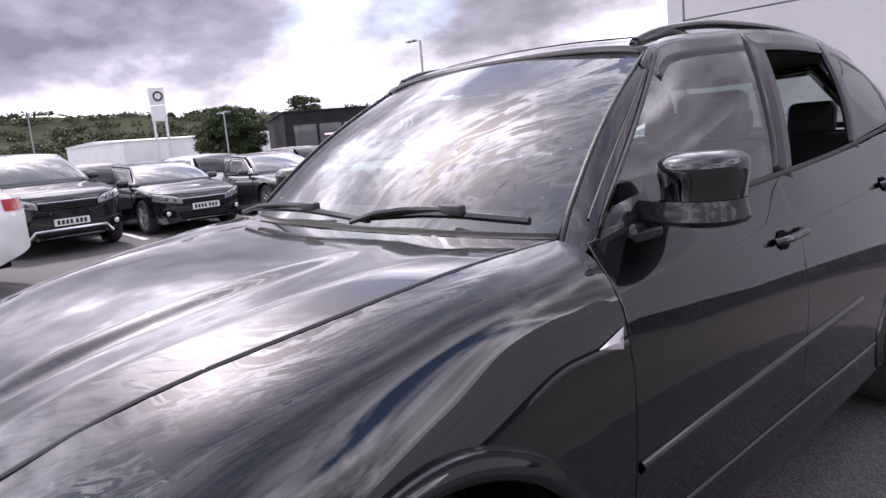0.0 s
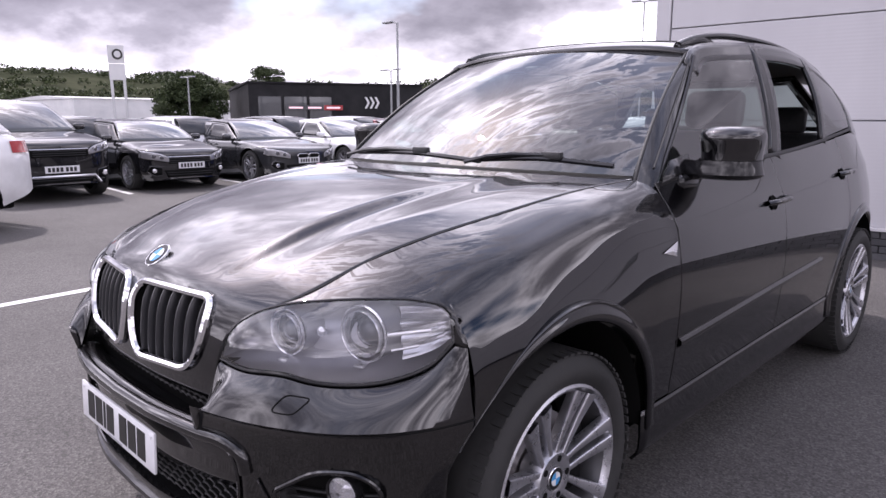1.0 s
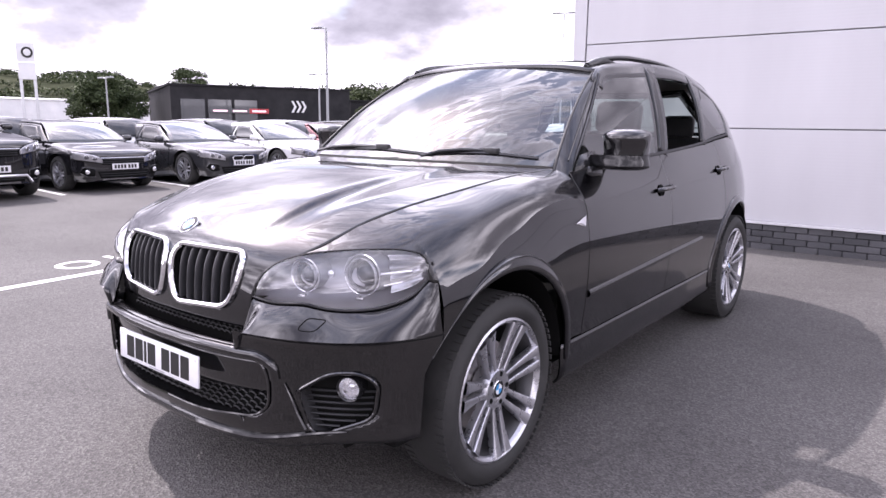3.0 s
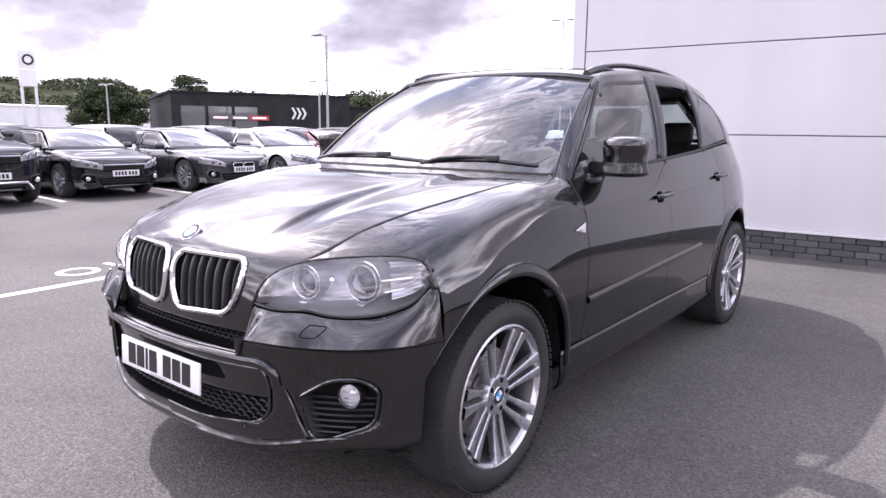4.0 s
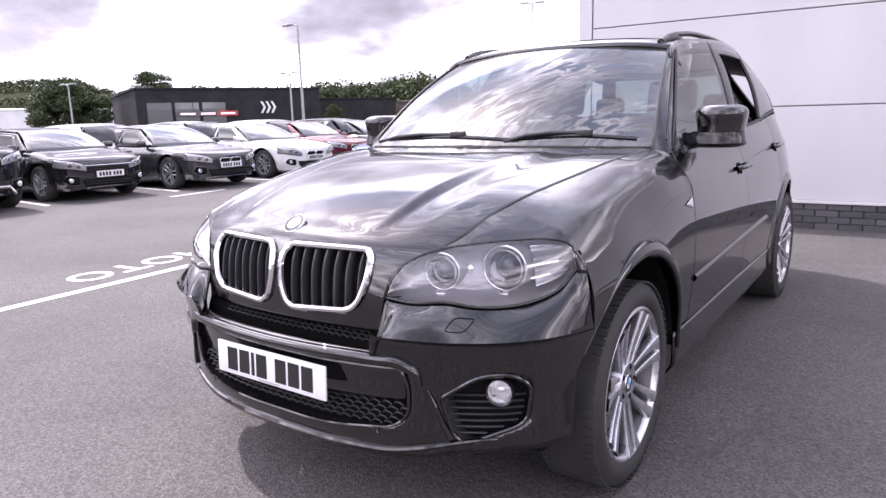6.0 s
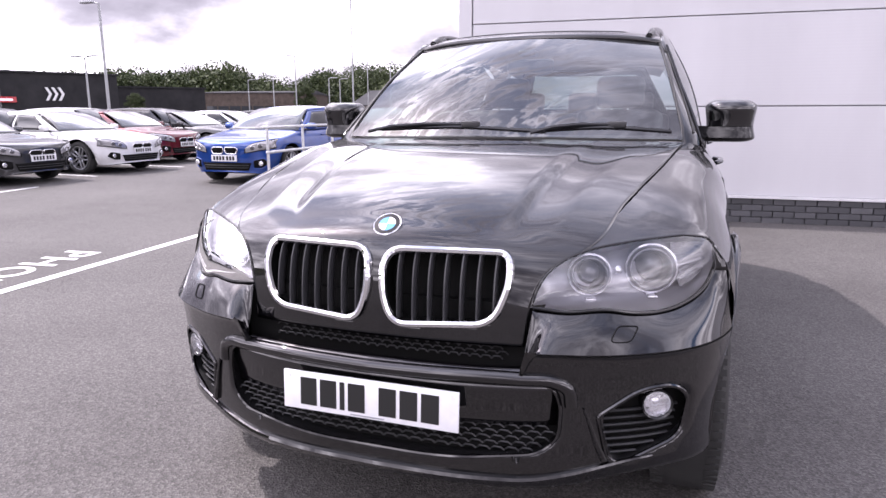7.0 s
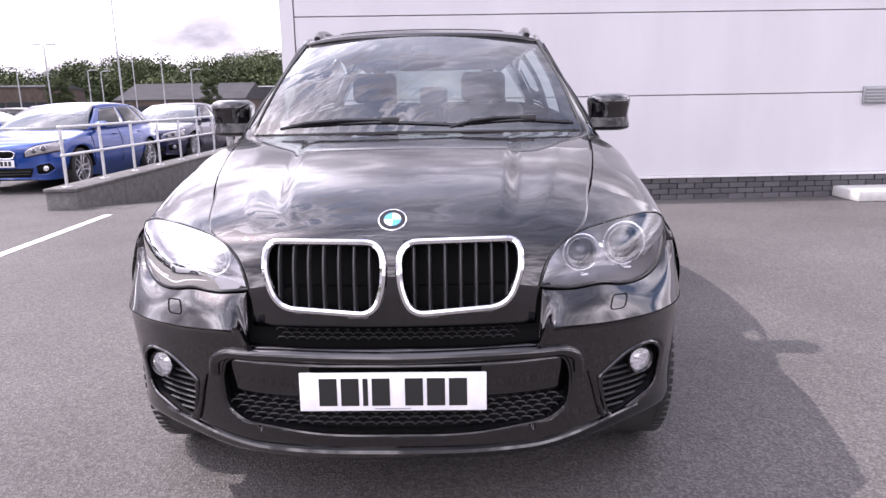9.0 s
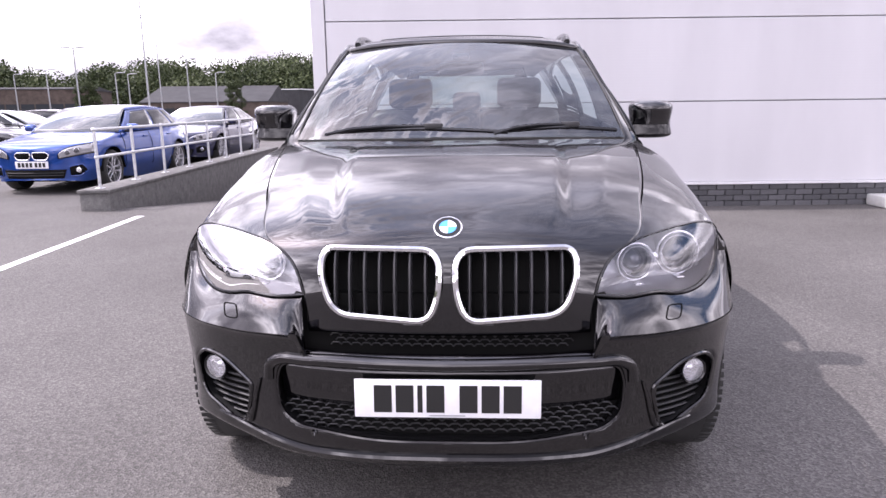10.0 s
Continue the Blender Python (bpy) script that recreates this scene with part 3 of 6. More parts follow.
def build_headlamp(s):
    h = part("headlamp", grid(lambda u, v: mirrored(lamp_skin(u, v, 0.002), s), 40, 18), LENS, CAR, "clear headlamp with twin projector lenses in a grey housing")
    h.visible_shadow = False
    edge = [LAMP_LOW(i / 30) for i in range(31)] + [LAMP_TOP(1 - i / 30) for i in range(1, 30)]
    part("seal", tube([mirrored(p, s) for p in edge], 0.0045, 6, closed=True), GLOSS_BLACK, h)
    deep = Vector((-0.05, 0.085, 0.0))

    def bowl(u, v):
        p = lamp_skin(u, v)
        k = 1 - (1 - min(1, 6 * min(u, 1 - u))) ** 2
        w = min(1.0, 5 * min(v, 1 - v))
        return mirrored(p + deep * (0.12 + 0.88 * k * w), s)

    part("housing", grid(bowl, 40, 18), LAMP_HOUSING, h, "dark grey lamp housing")
    face = Matrix.Rotation(radians(-80 if s > 0 else -100), 4, "Z")
    for at, r in (((0.549, -0.597, 0.853), 0.046), ((0.700, -0.490, 0.857), 0.056)):
        c = mirrored(Vector(at), s)
        m = Matrix.Translation(c) @ face
        ring = [(0.006, r * 1.0), (0.015, r * 1.015), (0.019, r * 0.97), (0.014, r * 0.93), (0.0, r * 0.91)]
        pr = part("projector", lathe(ring, 36, m), BULB, h, "chrome-ringed projector")
        part("projector_lens", lathe([(-0.002, r * 0.92), (-0.020, r * 0.86), (-0.022, r * 0.74), (-0.006, r * 0.62), (0.008, r * 0.36), (0.013, 0.0)], 32, m), PROJECTOR_GLASS, pr)
        part("collar", lathe([(-0.004, r * 1.02), (-0.002, r * 1.14), (-0.03, r * 1.22), (-0.06, r * 1.24)], 32, m), LAMP_HOUSING, pr)
        part("bezel", tube([m @ Vector((0.010, r * 1.20 * math.cos(a), r * 1.20 * math.sin(a))) for a in np.linspace(0, 2 * math.pi, 40, endpoint=False)], 0.0028, 6, closed=True), BULB, pr)
        part("jet_tab", box((-0.014, -0.014, -0.004), (0.014, 0.014, 0.004), 0.003, m=Matrix.Translation(c + Vector((0.006 * s, -0.022, -r - 0.017))) @ Matrix.Rotation(radians(20 * s), 4, "Z")), BULB, h)

    def reflector(u, v):
        p = lamp_skin(0.75 + 0.21 * u, 0.16 + 0.68 * v)
        return mirrored(p + deep * (0.42 + 0.14 * math.sin(3 * math.pi * v) ** 2), s)

    part("indicator_reflector", grid(reflector, 14, 18), LAMP_REFLECT, h, "bright ribbed indicator reflector")
    part("light_bar", tube([mirrored(lamp_skin(0.72 + 0.02 * i, 0.56, -0.02), s) for i in range(9)], 0.006, 8), BULB, h)
    part("light_bar", tube([mirrored(lamp_skin(0.73 + 0.02 * i, 0.36, -0.02), s) for i in range(6)], 0.004, 8), BULB, h)
    part("side_bulb", lathe([(-0.010, 0.012), (0.0, 0.013), (0.006, 0.008), (0.008, 0.0)], 20, Matrix.Translation(mirrored(Vector((0.618, -0.560, 0.858)), s)) @ face), BULB, h)


# front bumper
INTAKE = round_outline((-0.495, 0.588), (0.495, 0.588), (0.520, 0.53), (0.516, 0.43), (0.462, 0.388), (0.2, 0.362), (-0.2, 0.362), (-0.462, 0.388), (-0.516, 0.43), (-0.520, 0.53), r=[0.035, 0.035, 0.04, 0.05, 0.05, 0.1, 0.1, 0.05, 0.05, 0.04], n=5)
FOG = round_outline((0.612, 0.495), (0.715, 0.566), (0.795, 0.570), (0.838, 0.53), (0.828, 0.412), (0.676, 0.348), (0.642, 0.372), r=[0.015, 0.05, 0.035, 0.04, 0.035, 0.025, 0.02], n=5)
MOUTH_X = 0.414


def front(x, z, out=0.0):
    """A point on the bumper by its distance from the middle."""
    p = wrap(a_of_x(abs(x)), z, out)
    return Vector((p.x if x >= 0 else -p.x, p.y, p.z))


def build_bumper():
    bm = bmesh.new()
    nx, nz = 130, 56
    a1 = a_of_y(-0.358)
    A = [a1 * abs(i) / nx for i in range(-nx, nx + 1)]
    X1 = wrap(a1, 0.6).x
    vs = []
    for i in range(2 * nx + 1):
        s = 1 if i >= nx else -1
        px = wrap(A[i], 0.6).x
        py = plan_at(A[i]).y
        col = []
        zt = 0.622 if px < MOUTH_X else crease_z(px)
        zb = 0.272 + 0.055 * smooth(0.42, 0.80, px)
        if py > -0.43:
            zb = max(zb, arch_z(py, ARCH_R + 0.004))
        low = nz if px < MOUTH_X else 40
        foot = wrap(A[i], zt)
        along = min(max((px - MOUTH_X) / (X1 - MOUTH_X), 0.0), 1.0)
        tip = (LAMP_LOW(min(along / 0.965, 1.0)) + Vector((0, 0, -0.005))).lerp(side(-0.359, 0.865), smooth(0.955, 1.0, along))
        for j in range(nz + 1):
            if j <= low:
                p = wrap(A[i], zb + (zt - zb) * j / low)
            else:
                k = (j - low) / (nz - low)
                p = foot.lerp(tip, k) + Vector((0.3, -0.5, 0.8)).normalized() * 0.008 * math.sin(math.pi * k)
            col.append(bm.verts.new((p.x * s, p.y, p.z)))
        vs.append(col)
    holes = []
    for i in range(2 * nx):
        for j in range(nz):
            q = (vs[i][j], vs[i + 1][j], vs[i + 1][j + 1], vs[i][j + 1])
            c = sum((v.co for v in q), Vector()) / 4
            if inside(INTAKE, c.x, c.z) or inside(FOG, abs(c.x), c.z):
                holes.append(q)
                continue
            bm.faces.new(q)
    for v in {v for q in holes for v in q if v.link_faces}:
        if abs(v.co.x) < 0.58:
            x, z = nearest(INTAKE, v.co.x, v.co.z)
        else:
            x, z = nearest(FOG, abs(v.co.x), v.co.z)
            x *= 1 if v.co.x > 0 else -1
        v.co = front(x, z)
    bmesh.ops.delete(bm, geom=[v for v in bm.verts if not v.link_faces], context="VERTS")
    bmesh.ops.recalc_face_normals(bm, faces=bm.faces)
    shelf_up = {v for col in vs for v in col[41:nz]}
    relaxed(bm, {v for v in bm.verts if v not in shelf_up or abs(v.co.x) < MOUTH_X + 0.01}, 30)
    bumper = part("front_bumper", bm, BLACK_PAINT, CAR, thick=0.006, sharp=24)
    for s in (1, -1):
        seam = [wrap(a, crease_z(plan_at(a).x) - 0.006, 0.0005) for a in np.linspace(a_of_x(MOUTH_X + 0.01), a1, 40)]
        part("crease_seam", tube([mirrored(p, s) for p in seam], 0.0022, 5), DARK, bumper)

    # floor_mat closes the opening with a sheet coloured as deep shade
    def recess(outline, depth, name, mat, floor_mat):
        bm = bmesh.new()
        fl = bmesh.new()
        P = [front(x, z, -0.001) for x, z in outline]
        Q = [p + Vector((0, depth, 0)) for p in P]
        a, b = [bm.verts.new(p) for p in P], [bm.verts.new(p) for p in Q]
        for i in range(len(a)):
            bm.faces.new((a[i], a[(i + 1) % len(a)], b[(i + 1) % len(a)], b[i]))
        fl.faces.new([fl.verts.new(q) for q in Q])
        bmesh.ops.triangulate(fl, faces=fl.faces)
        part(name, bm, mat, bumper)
        part("shade_floor", fl, floor_mat, bumper)

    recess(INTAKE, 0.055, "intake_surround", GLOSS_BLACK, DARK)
    part("intake_rim", tube([front(x, z, -0.001) for x, z in INTAKE], 0.005, 6, closed=True), BLACK_PAINT, bumper)
    # plate panel across the upper half of the intake
    part("plate_panel", grid(lambda u, v: front(-0.515 + 1.03 * u, 0.462 + 0.122 * v, -0.018 - 0.006 * math.cos(math.pi * v)), 40, 6), BLACK_PAINT, bumper, thick=0.004)
    bm = bmesh.new()
    for r in range(5):
        for c in range(-13, 14):
            x, z = (c + 0.5 * (r % 2)) * 0.038, 0.388 + r * 0.017
            if not inside(INTAKE, x * 1.06, z):
                continue
            y = front(x, z).y + 0.032
            add_tube(bm, [(x - 0.019, y, z - 0.0045), (x - 0.010, y - 0.004, z + 0.0045), (x + 0.010, y - 0.004, z + 0.0045), (x + 0.019, y, z - 0.0045)], 0.0026, 5)
    part("intake_mesh", bm, TRIM, bumper, "black honeycomb mesh")
    for s in (1, -1):
        out = [(x * s, z) for x, z in FOG]
        recess(out, 0.055, "fog_recess", TRIM, DARK)
        part("fog_rim", tube([front(x, z, 0.0) for x, z in out], 0.0065, 8, closed=True), BLACK_PAINT, bumper)
        for k in range(7):
            z = 0.372 + k * 0.0205
            xs = [x for x in np.linspace(0.60, 0.86, 60) if inside(FOG, x, z)]
            if xs:
                part("louvre", tube([front((min(xs) + (max(xs) - min(xs)) * t) * s, z, -0.030) for t in np.linspace(0, 1, 6)], 0.006, 6, flat=0.6), TRIM, bumper)
        c = front(0.768 * s, 0.513, -0.012)
        turn = Matrix.Translation(c) @ Matrix.Rotation(radians(-72 if s > 0 else -108), 4, "Z")
        fog = part("fog_lamp", lathe([(-0.05, 0.041), (0.0, 0.043), (0.010, 0.041), (0.006, 0.036)], 32, turn), GLOSS_BLACK, bumper, "round clear fog lamp")
        part("reflector", lathe([(0.004, 0.036), (-0.010, 0.029), (-0.012, 0.012), (-0.002, 0.0)], 28, turn), LAMP_REFLECT, fog)
        g = part("lens", lathe([(0.006, 0.037), (0.012, 0.026), (0.015, 0.0)], 28, turn), LENS, fog)
        g.visible_shadow = False
        part("fin", tube([front(x * s, z, 0.004) for x, z in ((0.576, 0.52), (0.594, 0.475), (0.612, 0.42), (0.634, 0.368))], lambda t: 0.003 + 0.007 * t, 8), BLACK_PAINT, bumper)
        def shelf(x, k):
            """A point on the slope between the crease and the headlamp."""
            tip = LAMP_LOW(min((x - MOUTH_X) / (X1 - MOUTH_X) / 0.965, 1.0)) + Vector((0, 0, -0.005))
            foot = wrap(a_of_x(x), crease_z(x))
            return mirrored(foot.lerp(tip, k) + Vector((0.3, -0.5, 0.8)).normalized() * (0.008 * math.sin(math.pi * k) + 0.0008), s)

        cap = [shelf(0.632 + 0.025 * (abs(math.cos(t)) ** 0.45) * (1 if math.cos(t) >= 0 else -1), 0.47 + 0.20 * (abs(math.sin(t)) ** 0.45) * (1 if math.sin(t) >= 0 else -1)) for t in np.linspace(0, 2 * math.pi, 33)[:-1]]
        part("washer_cap", tube(cap, 0.0018, 5, closed=True), DARK, bumper, "headlamp washer cap outline")
    # beam lip over the plate and the mouth behind it
    part("beam_lip", grid(lambda u, v: front(-MOUTH_X - 0.03 + (2 * MOUTH_X + 0.06) * u, 0.600 + 0.028 * math.sin(v * math.pi * 0.9), 0.012 - 0.075 * v), 48, 8), BLACK_PAINT, bumper, thick=0.004)
    brow = Spline((-0.545, 0.530), (-0.535, 0.575), (-0.50, 0.598), (-0.42, 0.604), (0.0, 0.604), (0.42, 0.604), (0.50, 0.598), (0.535, 0.575), (0.545, 0.530))
    part("intake_brow", tube([front(*brow(t), -0.002) for t in np.linspace(0, 1, 70)], 0.019, 10), BLACK_PAINT, bumper)
    # black block that stands in for the shade inside the mouth
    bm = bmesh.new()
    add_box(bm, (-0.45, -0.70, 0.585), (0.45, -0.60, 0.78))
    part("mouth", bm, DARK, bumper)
    bm = bmesh.new()
    for r in range(3):
        for c in range(-11, 12):
            x, z = (c + 0.5 * (r % 2)) * 0.030, 0.632 + r * 0.014
            y = -0.722 + 0.12 * x * x
            add_tube(bm, [(x - 0.015, y, z - 0.004), (x - 0.008, y - 0.003, z + 0.004), (x + 0.008, y - 0.003, z + 0.004), (x + 0.015, y, z - 0.004)], 0.0024, 5)
    part("upper_mesh", bm, TRIM, bumper)
    part("lower_lip", tube([front(x, 0.306 + 0.062 * smooth(0.40, 0.78, abs(x)), 0.002) for x in np.linspace(-0.76, 0.76, 60)], lambda t: 0.013 * math.sin(math.pi * (0.04 + 0.92 * t)) ** 0.4, 8), BLACK_PAINT, bumper)
    part("skirt", grid(lambda u, v: front((-0.80 + 1.6 * u), 0.276 + 0.050 * smooth(0.42, 0.80, abs(-0.80 + 1.6 * u)) - 0.03 * v, -0.012 - 0.10 * v), 50, 4), TRIM, bumper, thick=0.004)
    return bumper


def build_plate():
    tilt = Matrix.Translation((0, -0.824, 0.512)) @ Matrix.Rotation(radians(-3), 4, "X")
    n = part("number_plate", box((-0.26, -0.004, -0.0555), (0.26, 0.004, 0.0555), 0.003, m=tilt), WHITE_PLASTIC, CAR, "white number plate with dark characters hidden as bars")
    x = -0.205
    for k, w in enumerate((0.05, 0.05, 0.014, 0.05, 0.0, 0.05, 0.05, 0.05)):
        if w:
            part("bar", box((x, -0.0058, -0.0395), (x + w, -0.0042, 0.0395), 0.0, m=tilt), INK, n)
        x += (w if w else 0.02) + 0.011
    part("maker_line", box((-0.05, -0.0058, -0.050), (0.05, -0.0042, -0.0465), m=tilt), LAMP_HOUSING, n)
    for s in (-1, 1):
        part("screw_cap", lathe([(0, 0.007), (0.0025, 0.006), (0.003, 0.0)], 12, tilt @ Matrix.Translation((0.243 * s, -0.004, 0.042)) @ Matrix.Rotation(radians(-90), 4, "Z")), WHITE_PLASTIC, n)


def build_roundel(c, normal, r, parent):
    """A round badge: dark rim, bright ring and four quarters of blue and white."""
    x = Vector(normal).normalized()
    y = Vector((0, 0, 1)).cross(x).normalized()
    m = Matrix((x, y, x.cross(y))).transposed().to_4x4()
    m.translation = c
    b = part("roundel", lathe([(-0.002, r), (0.003, r), (0.0045, r * 0.95), (0.0042, r * 0.92)], 32, m), CHROME, parent, "round badge with blue and white quarters")
    part("dark_ring", lathe([(0.0035, r * 0.93), (0.0040, r * 0.60)], 32, m), GLOSS_BLACK, b)
    for k in range(4):
        bm = bmesh.new()
        vs = [bm.verts.new(m @ Vector((0.0046, 0, 0)))] + [bm.verts.new(m @ Vector((0.0046, r * 0.6 * math.cos(t), r * 0.6 * math.sin(t)))) for t in np.linspace(k * math.pi / 2, (k + 1) * math.pi / 2, 9)]
        bm.faces.new(vs)
        part("quarter", bm, BADGE_BLUE if k % 2 else BADGE_WHITE, b)


# wings, doors and rear quarters
def wing_top(y):
    """The wing's inner edge, along the bonnet."""
    lo, hi = 0.0, HOOD_CORNER + 0.02
    for _ in range(26):
        t = (lo + hi) / 2
        lo, hi = (t, hi) if HOOD_EDGE(t).y > y else (lo, t)
    return HOOD_EDGE(lo) + Vector((0.005, 0, -0.002))


def wing_section(y, k):
    """k from 0 at the bonnet edge to 1 at z = 0.80 on the side."""
    e, w = wing_top(y), side(y, 0.80)
    rear = smooth(0.05, 0.60, y)
    if rear > 0:
        hip = side(y, 1.085)
        q = e.lerp(hip, k / 0.4) + Vector((0.010, 0, 0.012)) * math.sin(math.pi * k / 0.4) if k < 0.4 else side(y, 1.085 + (0.80 - 1.085) * (k - 0.4) / 0.6)
        return wing_shoulder(e, w, y, k).lerp(q, rear)
    return wing_shoulder(e, w, y, k)


def wing_shoulder(e, w, y, k):
    """The wing's crest: a gentle slope, a soft edge and the flank below it."""
    c = Vector((e.x + (w.x - e.x) * 0.66, y, e.z - 0.055))
    start = e.lerp(c, 0.86)
    if k < 0.40:
        return e.lerp(start, k / 0.40) + Vector((0, 0, 0.004 * math.sin(math.pi * k / 0.40)))
    t = (k - 0.40) / 0.60
    hang = Vector((w.x - 0.022, y, w.z + 0.11))
    return start * (1 - t) ** 3 + c * 3 * t * (1 - t) ** 2 + hang * 3 * t * t * (1 - t) + w * t ** 3


def relaxed(bm, keep, rounds):
    """Evens out a sheet, but for its rim and the points of keep."""
    free = [v for v in bm.verts if not v.is_boundary and v not in keep]
    for _ in range(rounds):
        bmesh.ops.smooth_vert(bm, verts=free, factor=0.5, use_axis_x=True, use_axis_y=True, use_axis_z=True)


def build_wing(s):
    y0, y1 = -0.36, 0.612
    ys = [y0 + (y1 - y0) * (k / 60 if k < 59 else tight(k / 60, 60)) for k in range(61)]
    bm = bmesh.new()
    cols = []
    for y in ys:
        lo = max(arch_z(y, ARCH_R), 0.44 if y > 0 else 0.30)
        top = [wing_section(y, j / 22) for j in range(23)]
        if lo > 0.79:
            cut = [p for p in top if p.z > lo + 0.002]
            line = top
            zs = np.array([p.z for p in line])[::-1]
            xs = np.array([p.x for p in line])[::-1]
            end = Vector((float(np.interp(lo, zs, xs)), y, lo))
            L = cut + [end]
            d = np.concatenate([[0], np.cumsum([(L[i + 1] - L[i]).length for i in range(len(L) - 1)])])
        else:
            L = top + [side(y, 0.80 + (lo - 0.80) * j / 12) for j in range(1, 13)]
            d = np.concatenate([[0], np.cumsum([(L[i + 1] - L[i]).length for i in range(len(L) - 1)])])
        d = d / d[-1]
        A = np.array(L)
        cols.append([bm.verts.new([np.interp(t, d, A[:, c]) * (s if c == 0 else 1) for c in range(3)]) for t in [tight(k / 40, 40) for k in range(41)]])
    for a, b in zip(cols, cols[1:]):
        for j in range(40):
            bm.faces.new((a[j], a[j + 1], b[j + 1], b[j]))
    # nose of the wing, down to the lamp's upper edge
    sec = [wing_section(y0, j / 24 * 0.86) for j in range(25)]
    way = [(wing_section(y0, j / 24 * 0.86) - wing_section(y0 + 0.03, j / 24 * 0.86)).normalized() for j in range(25)]
    tops = [LAMP_TOP(LAMP_TOP.s[4] + (1 - LAMP_TOP.s[4]) * j / 24) + Vector((0.003, 0.004, 0.003)) for j in range(25)]
    tops[0] = HOOD_EDGE(HOOD_CORNER) + Vector((0.005, 0.0, 0.0))
    rows = []
    for k in range(13):
        t = k / 12
        row = []
        for a, b in zip(sec, tops):
            mid = a + way[len(row)] * (b - a).length * 0.5
            p = a * (1 - t) ** 2 + mid * 2 * t * (1 - t) + b * t * t
            row.append(bm.verts.new((p.x * s, p.y, p.z)))
        rows.append(row)
    for a, b in zip(rows, rows[1:]):
        for j in range(24):
            bm.faces.new((a[j], a[j + 1], b[j + 1], b[j]))
    bmesh.ops.remove_doubles(bm, verts=bm.verts, dist=0.003)
    relaxed(bm, set(), 14)
    bmesh.ops.recalc_face_normals(bm, faces=bm.faces)
    w = part("front_wing", bm, BLACK_PAINT, CAR)
    edge = [wing_section(y0, j / 60) for j in range(61)]

    def corner(u, v):
        a = LAMP_LOW(1.0).lerp(LAMP_TOP(1.0), v) + Vector((-0.006, -0.004, -0.008 + 0.016 * v))
        z = 0.835 + 0.095 * v
        b = min(edge, key=lambda p: abs(p.z - z))
        return mirrored(a.lerp(Vector((b.x, y0 + 0.002, z)), u) + Vector((0.003, -0.003, 0)) * math.sin(math.pi * u), s)

    part("lamp_corner", grid(corner, 6, 8), BLACK_PAINT, w, thick=0.003)
    tri = bmesh.new()
    r = [side(0.50, 0.936, 0.002), side(0.60, 0.962, 0.002), side(0.585, 0.915, 0.002)]
    a = [tri.verts.new(mirrored(p, s)) for p in r]
    c = tri.verts.new(mirrored(sum(r, Vector()) / 3 + Vector((0.007, 0, 0)), s))
    for i in range(3):
        tri.faces.new((a[i], a[(i + 1) % 3], c))
    part("side_repeater", tri, BULB, w, "clear triangular side repeater")
    return w


def build_arch(s, yc):
    """The moulding round a wheel arch and the liner inside it."""
    t0, t1 = (0.0, math.pi * 0.83) if yc == 0 else (-0.12, math.pi + 0.10)

    def band(u, v):
        t = t0 + (t1 - t0) * u
        slim = 1.0 if yc > 1 else 1 - 0.92 * smooth(math.pi * 0.42, math.pi * 0.76, t)
        r = ARCH_R + (LIP_R - ARCH_R) * v * slim
        y, z = yc + r * math.cos(t), AXLE_Z + r * math.sin(t)
        base = side(y, min(max(z, 0.28), 0.86)) if yc < 1 else side(y, max(z, 0.28))
        o = (0.008 * math.sin(math.pi * min(v * 1.25 + 0.12, 1.0)) + (0.007 if v < 0.95 else -0.004)) * (0.05 + 0.95 * slim)
        return Vector(((base.x + o) * s, y, z))

    part("arch_moulding", grid(band, 56, 8), BLACK_PAINT, CAR, thick=0.02)

    def liner(u, v):
        t = 0.02 + (math.pi - 0.02) * u
        return Vector((((0.92 - 0.06 * smooth(1.4, 2.2, t)) * (1 - v) + 0.56 * v) * s, yc + (ARCH_R - 0.002) * math.cos(t), AXLE_Z + (ARCH_R - 0.002) * math.sin(t)))

    part("arch_liner", grid(liner, 32, 3), DARK, CAR)
    part("arch_back", box((0.56 * s if s > 0 else -0.57, yc - 0.46, 0.2), (0.57 if s > 0 else -0.56, yc + 0.46, 0.83)), DARK, CAR)


def tight(u, n, edge=0.003):
    """Even steps from 0 to 1, but for a narrow first and last one, for crisp panel edges."""
    i = u * n
    if i <= 1:
        return edge * i
    if i >= n - 1:
        return 1 - edge * (n - i)
    return edge + (i - 1) / (n - 2) * (1 - 2 * edge)


def skin_panel(name, s, y_lo, y_hi, z_lo, z_hi, n=40, m=22, mat=BLACK_PAINT, parent=CAR, lean=0.0, label=""):
    """A door or quarter skin between two upright edges, from z_lo(y) to z_hi(y)."""
    def at(u, v):
        y = y_lo + (y_hi - y_lo) * tight(u, n)
        a, b = z_lo(y), z_hi(y)
        z = a + (b - a) * tight(v, m)
        p = side(y, z)
        crease = 0.004 * math.exp(-((z - (0.985 + 0.035 * (y - 0.6))) / 0.025) ** 2)
        return mirrored(p + Vector((crease, 0, 0)), s)

    bm = grid(at, n, m)
    bmesh.ops.recalc_face_normals(bm, faces=bm.faces)
    return part(name, bm, mat, parent, label, thick=0.004)


DOOR_A, DOOR_B, DOOR_C = 0.616, 1.622, 2.62


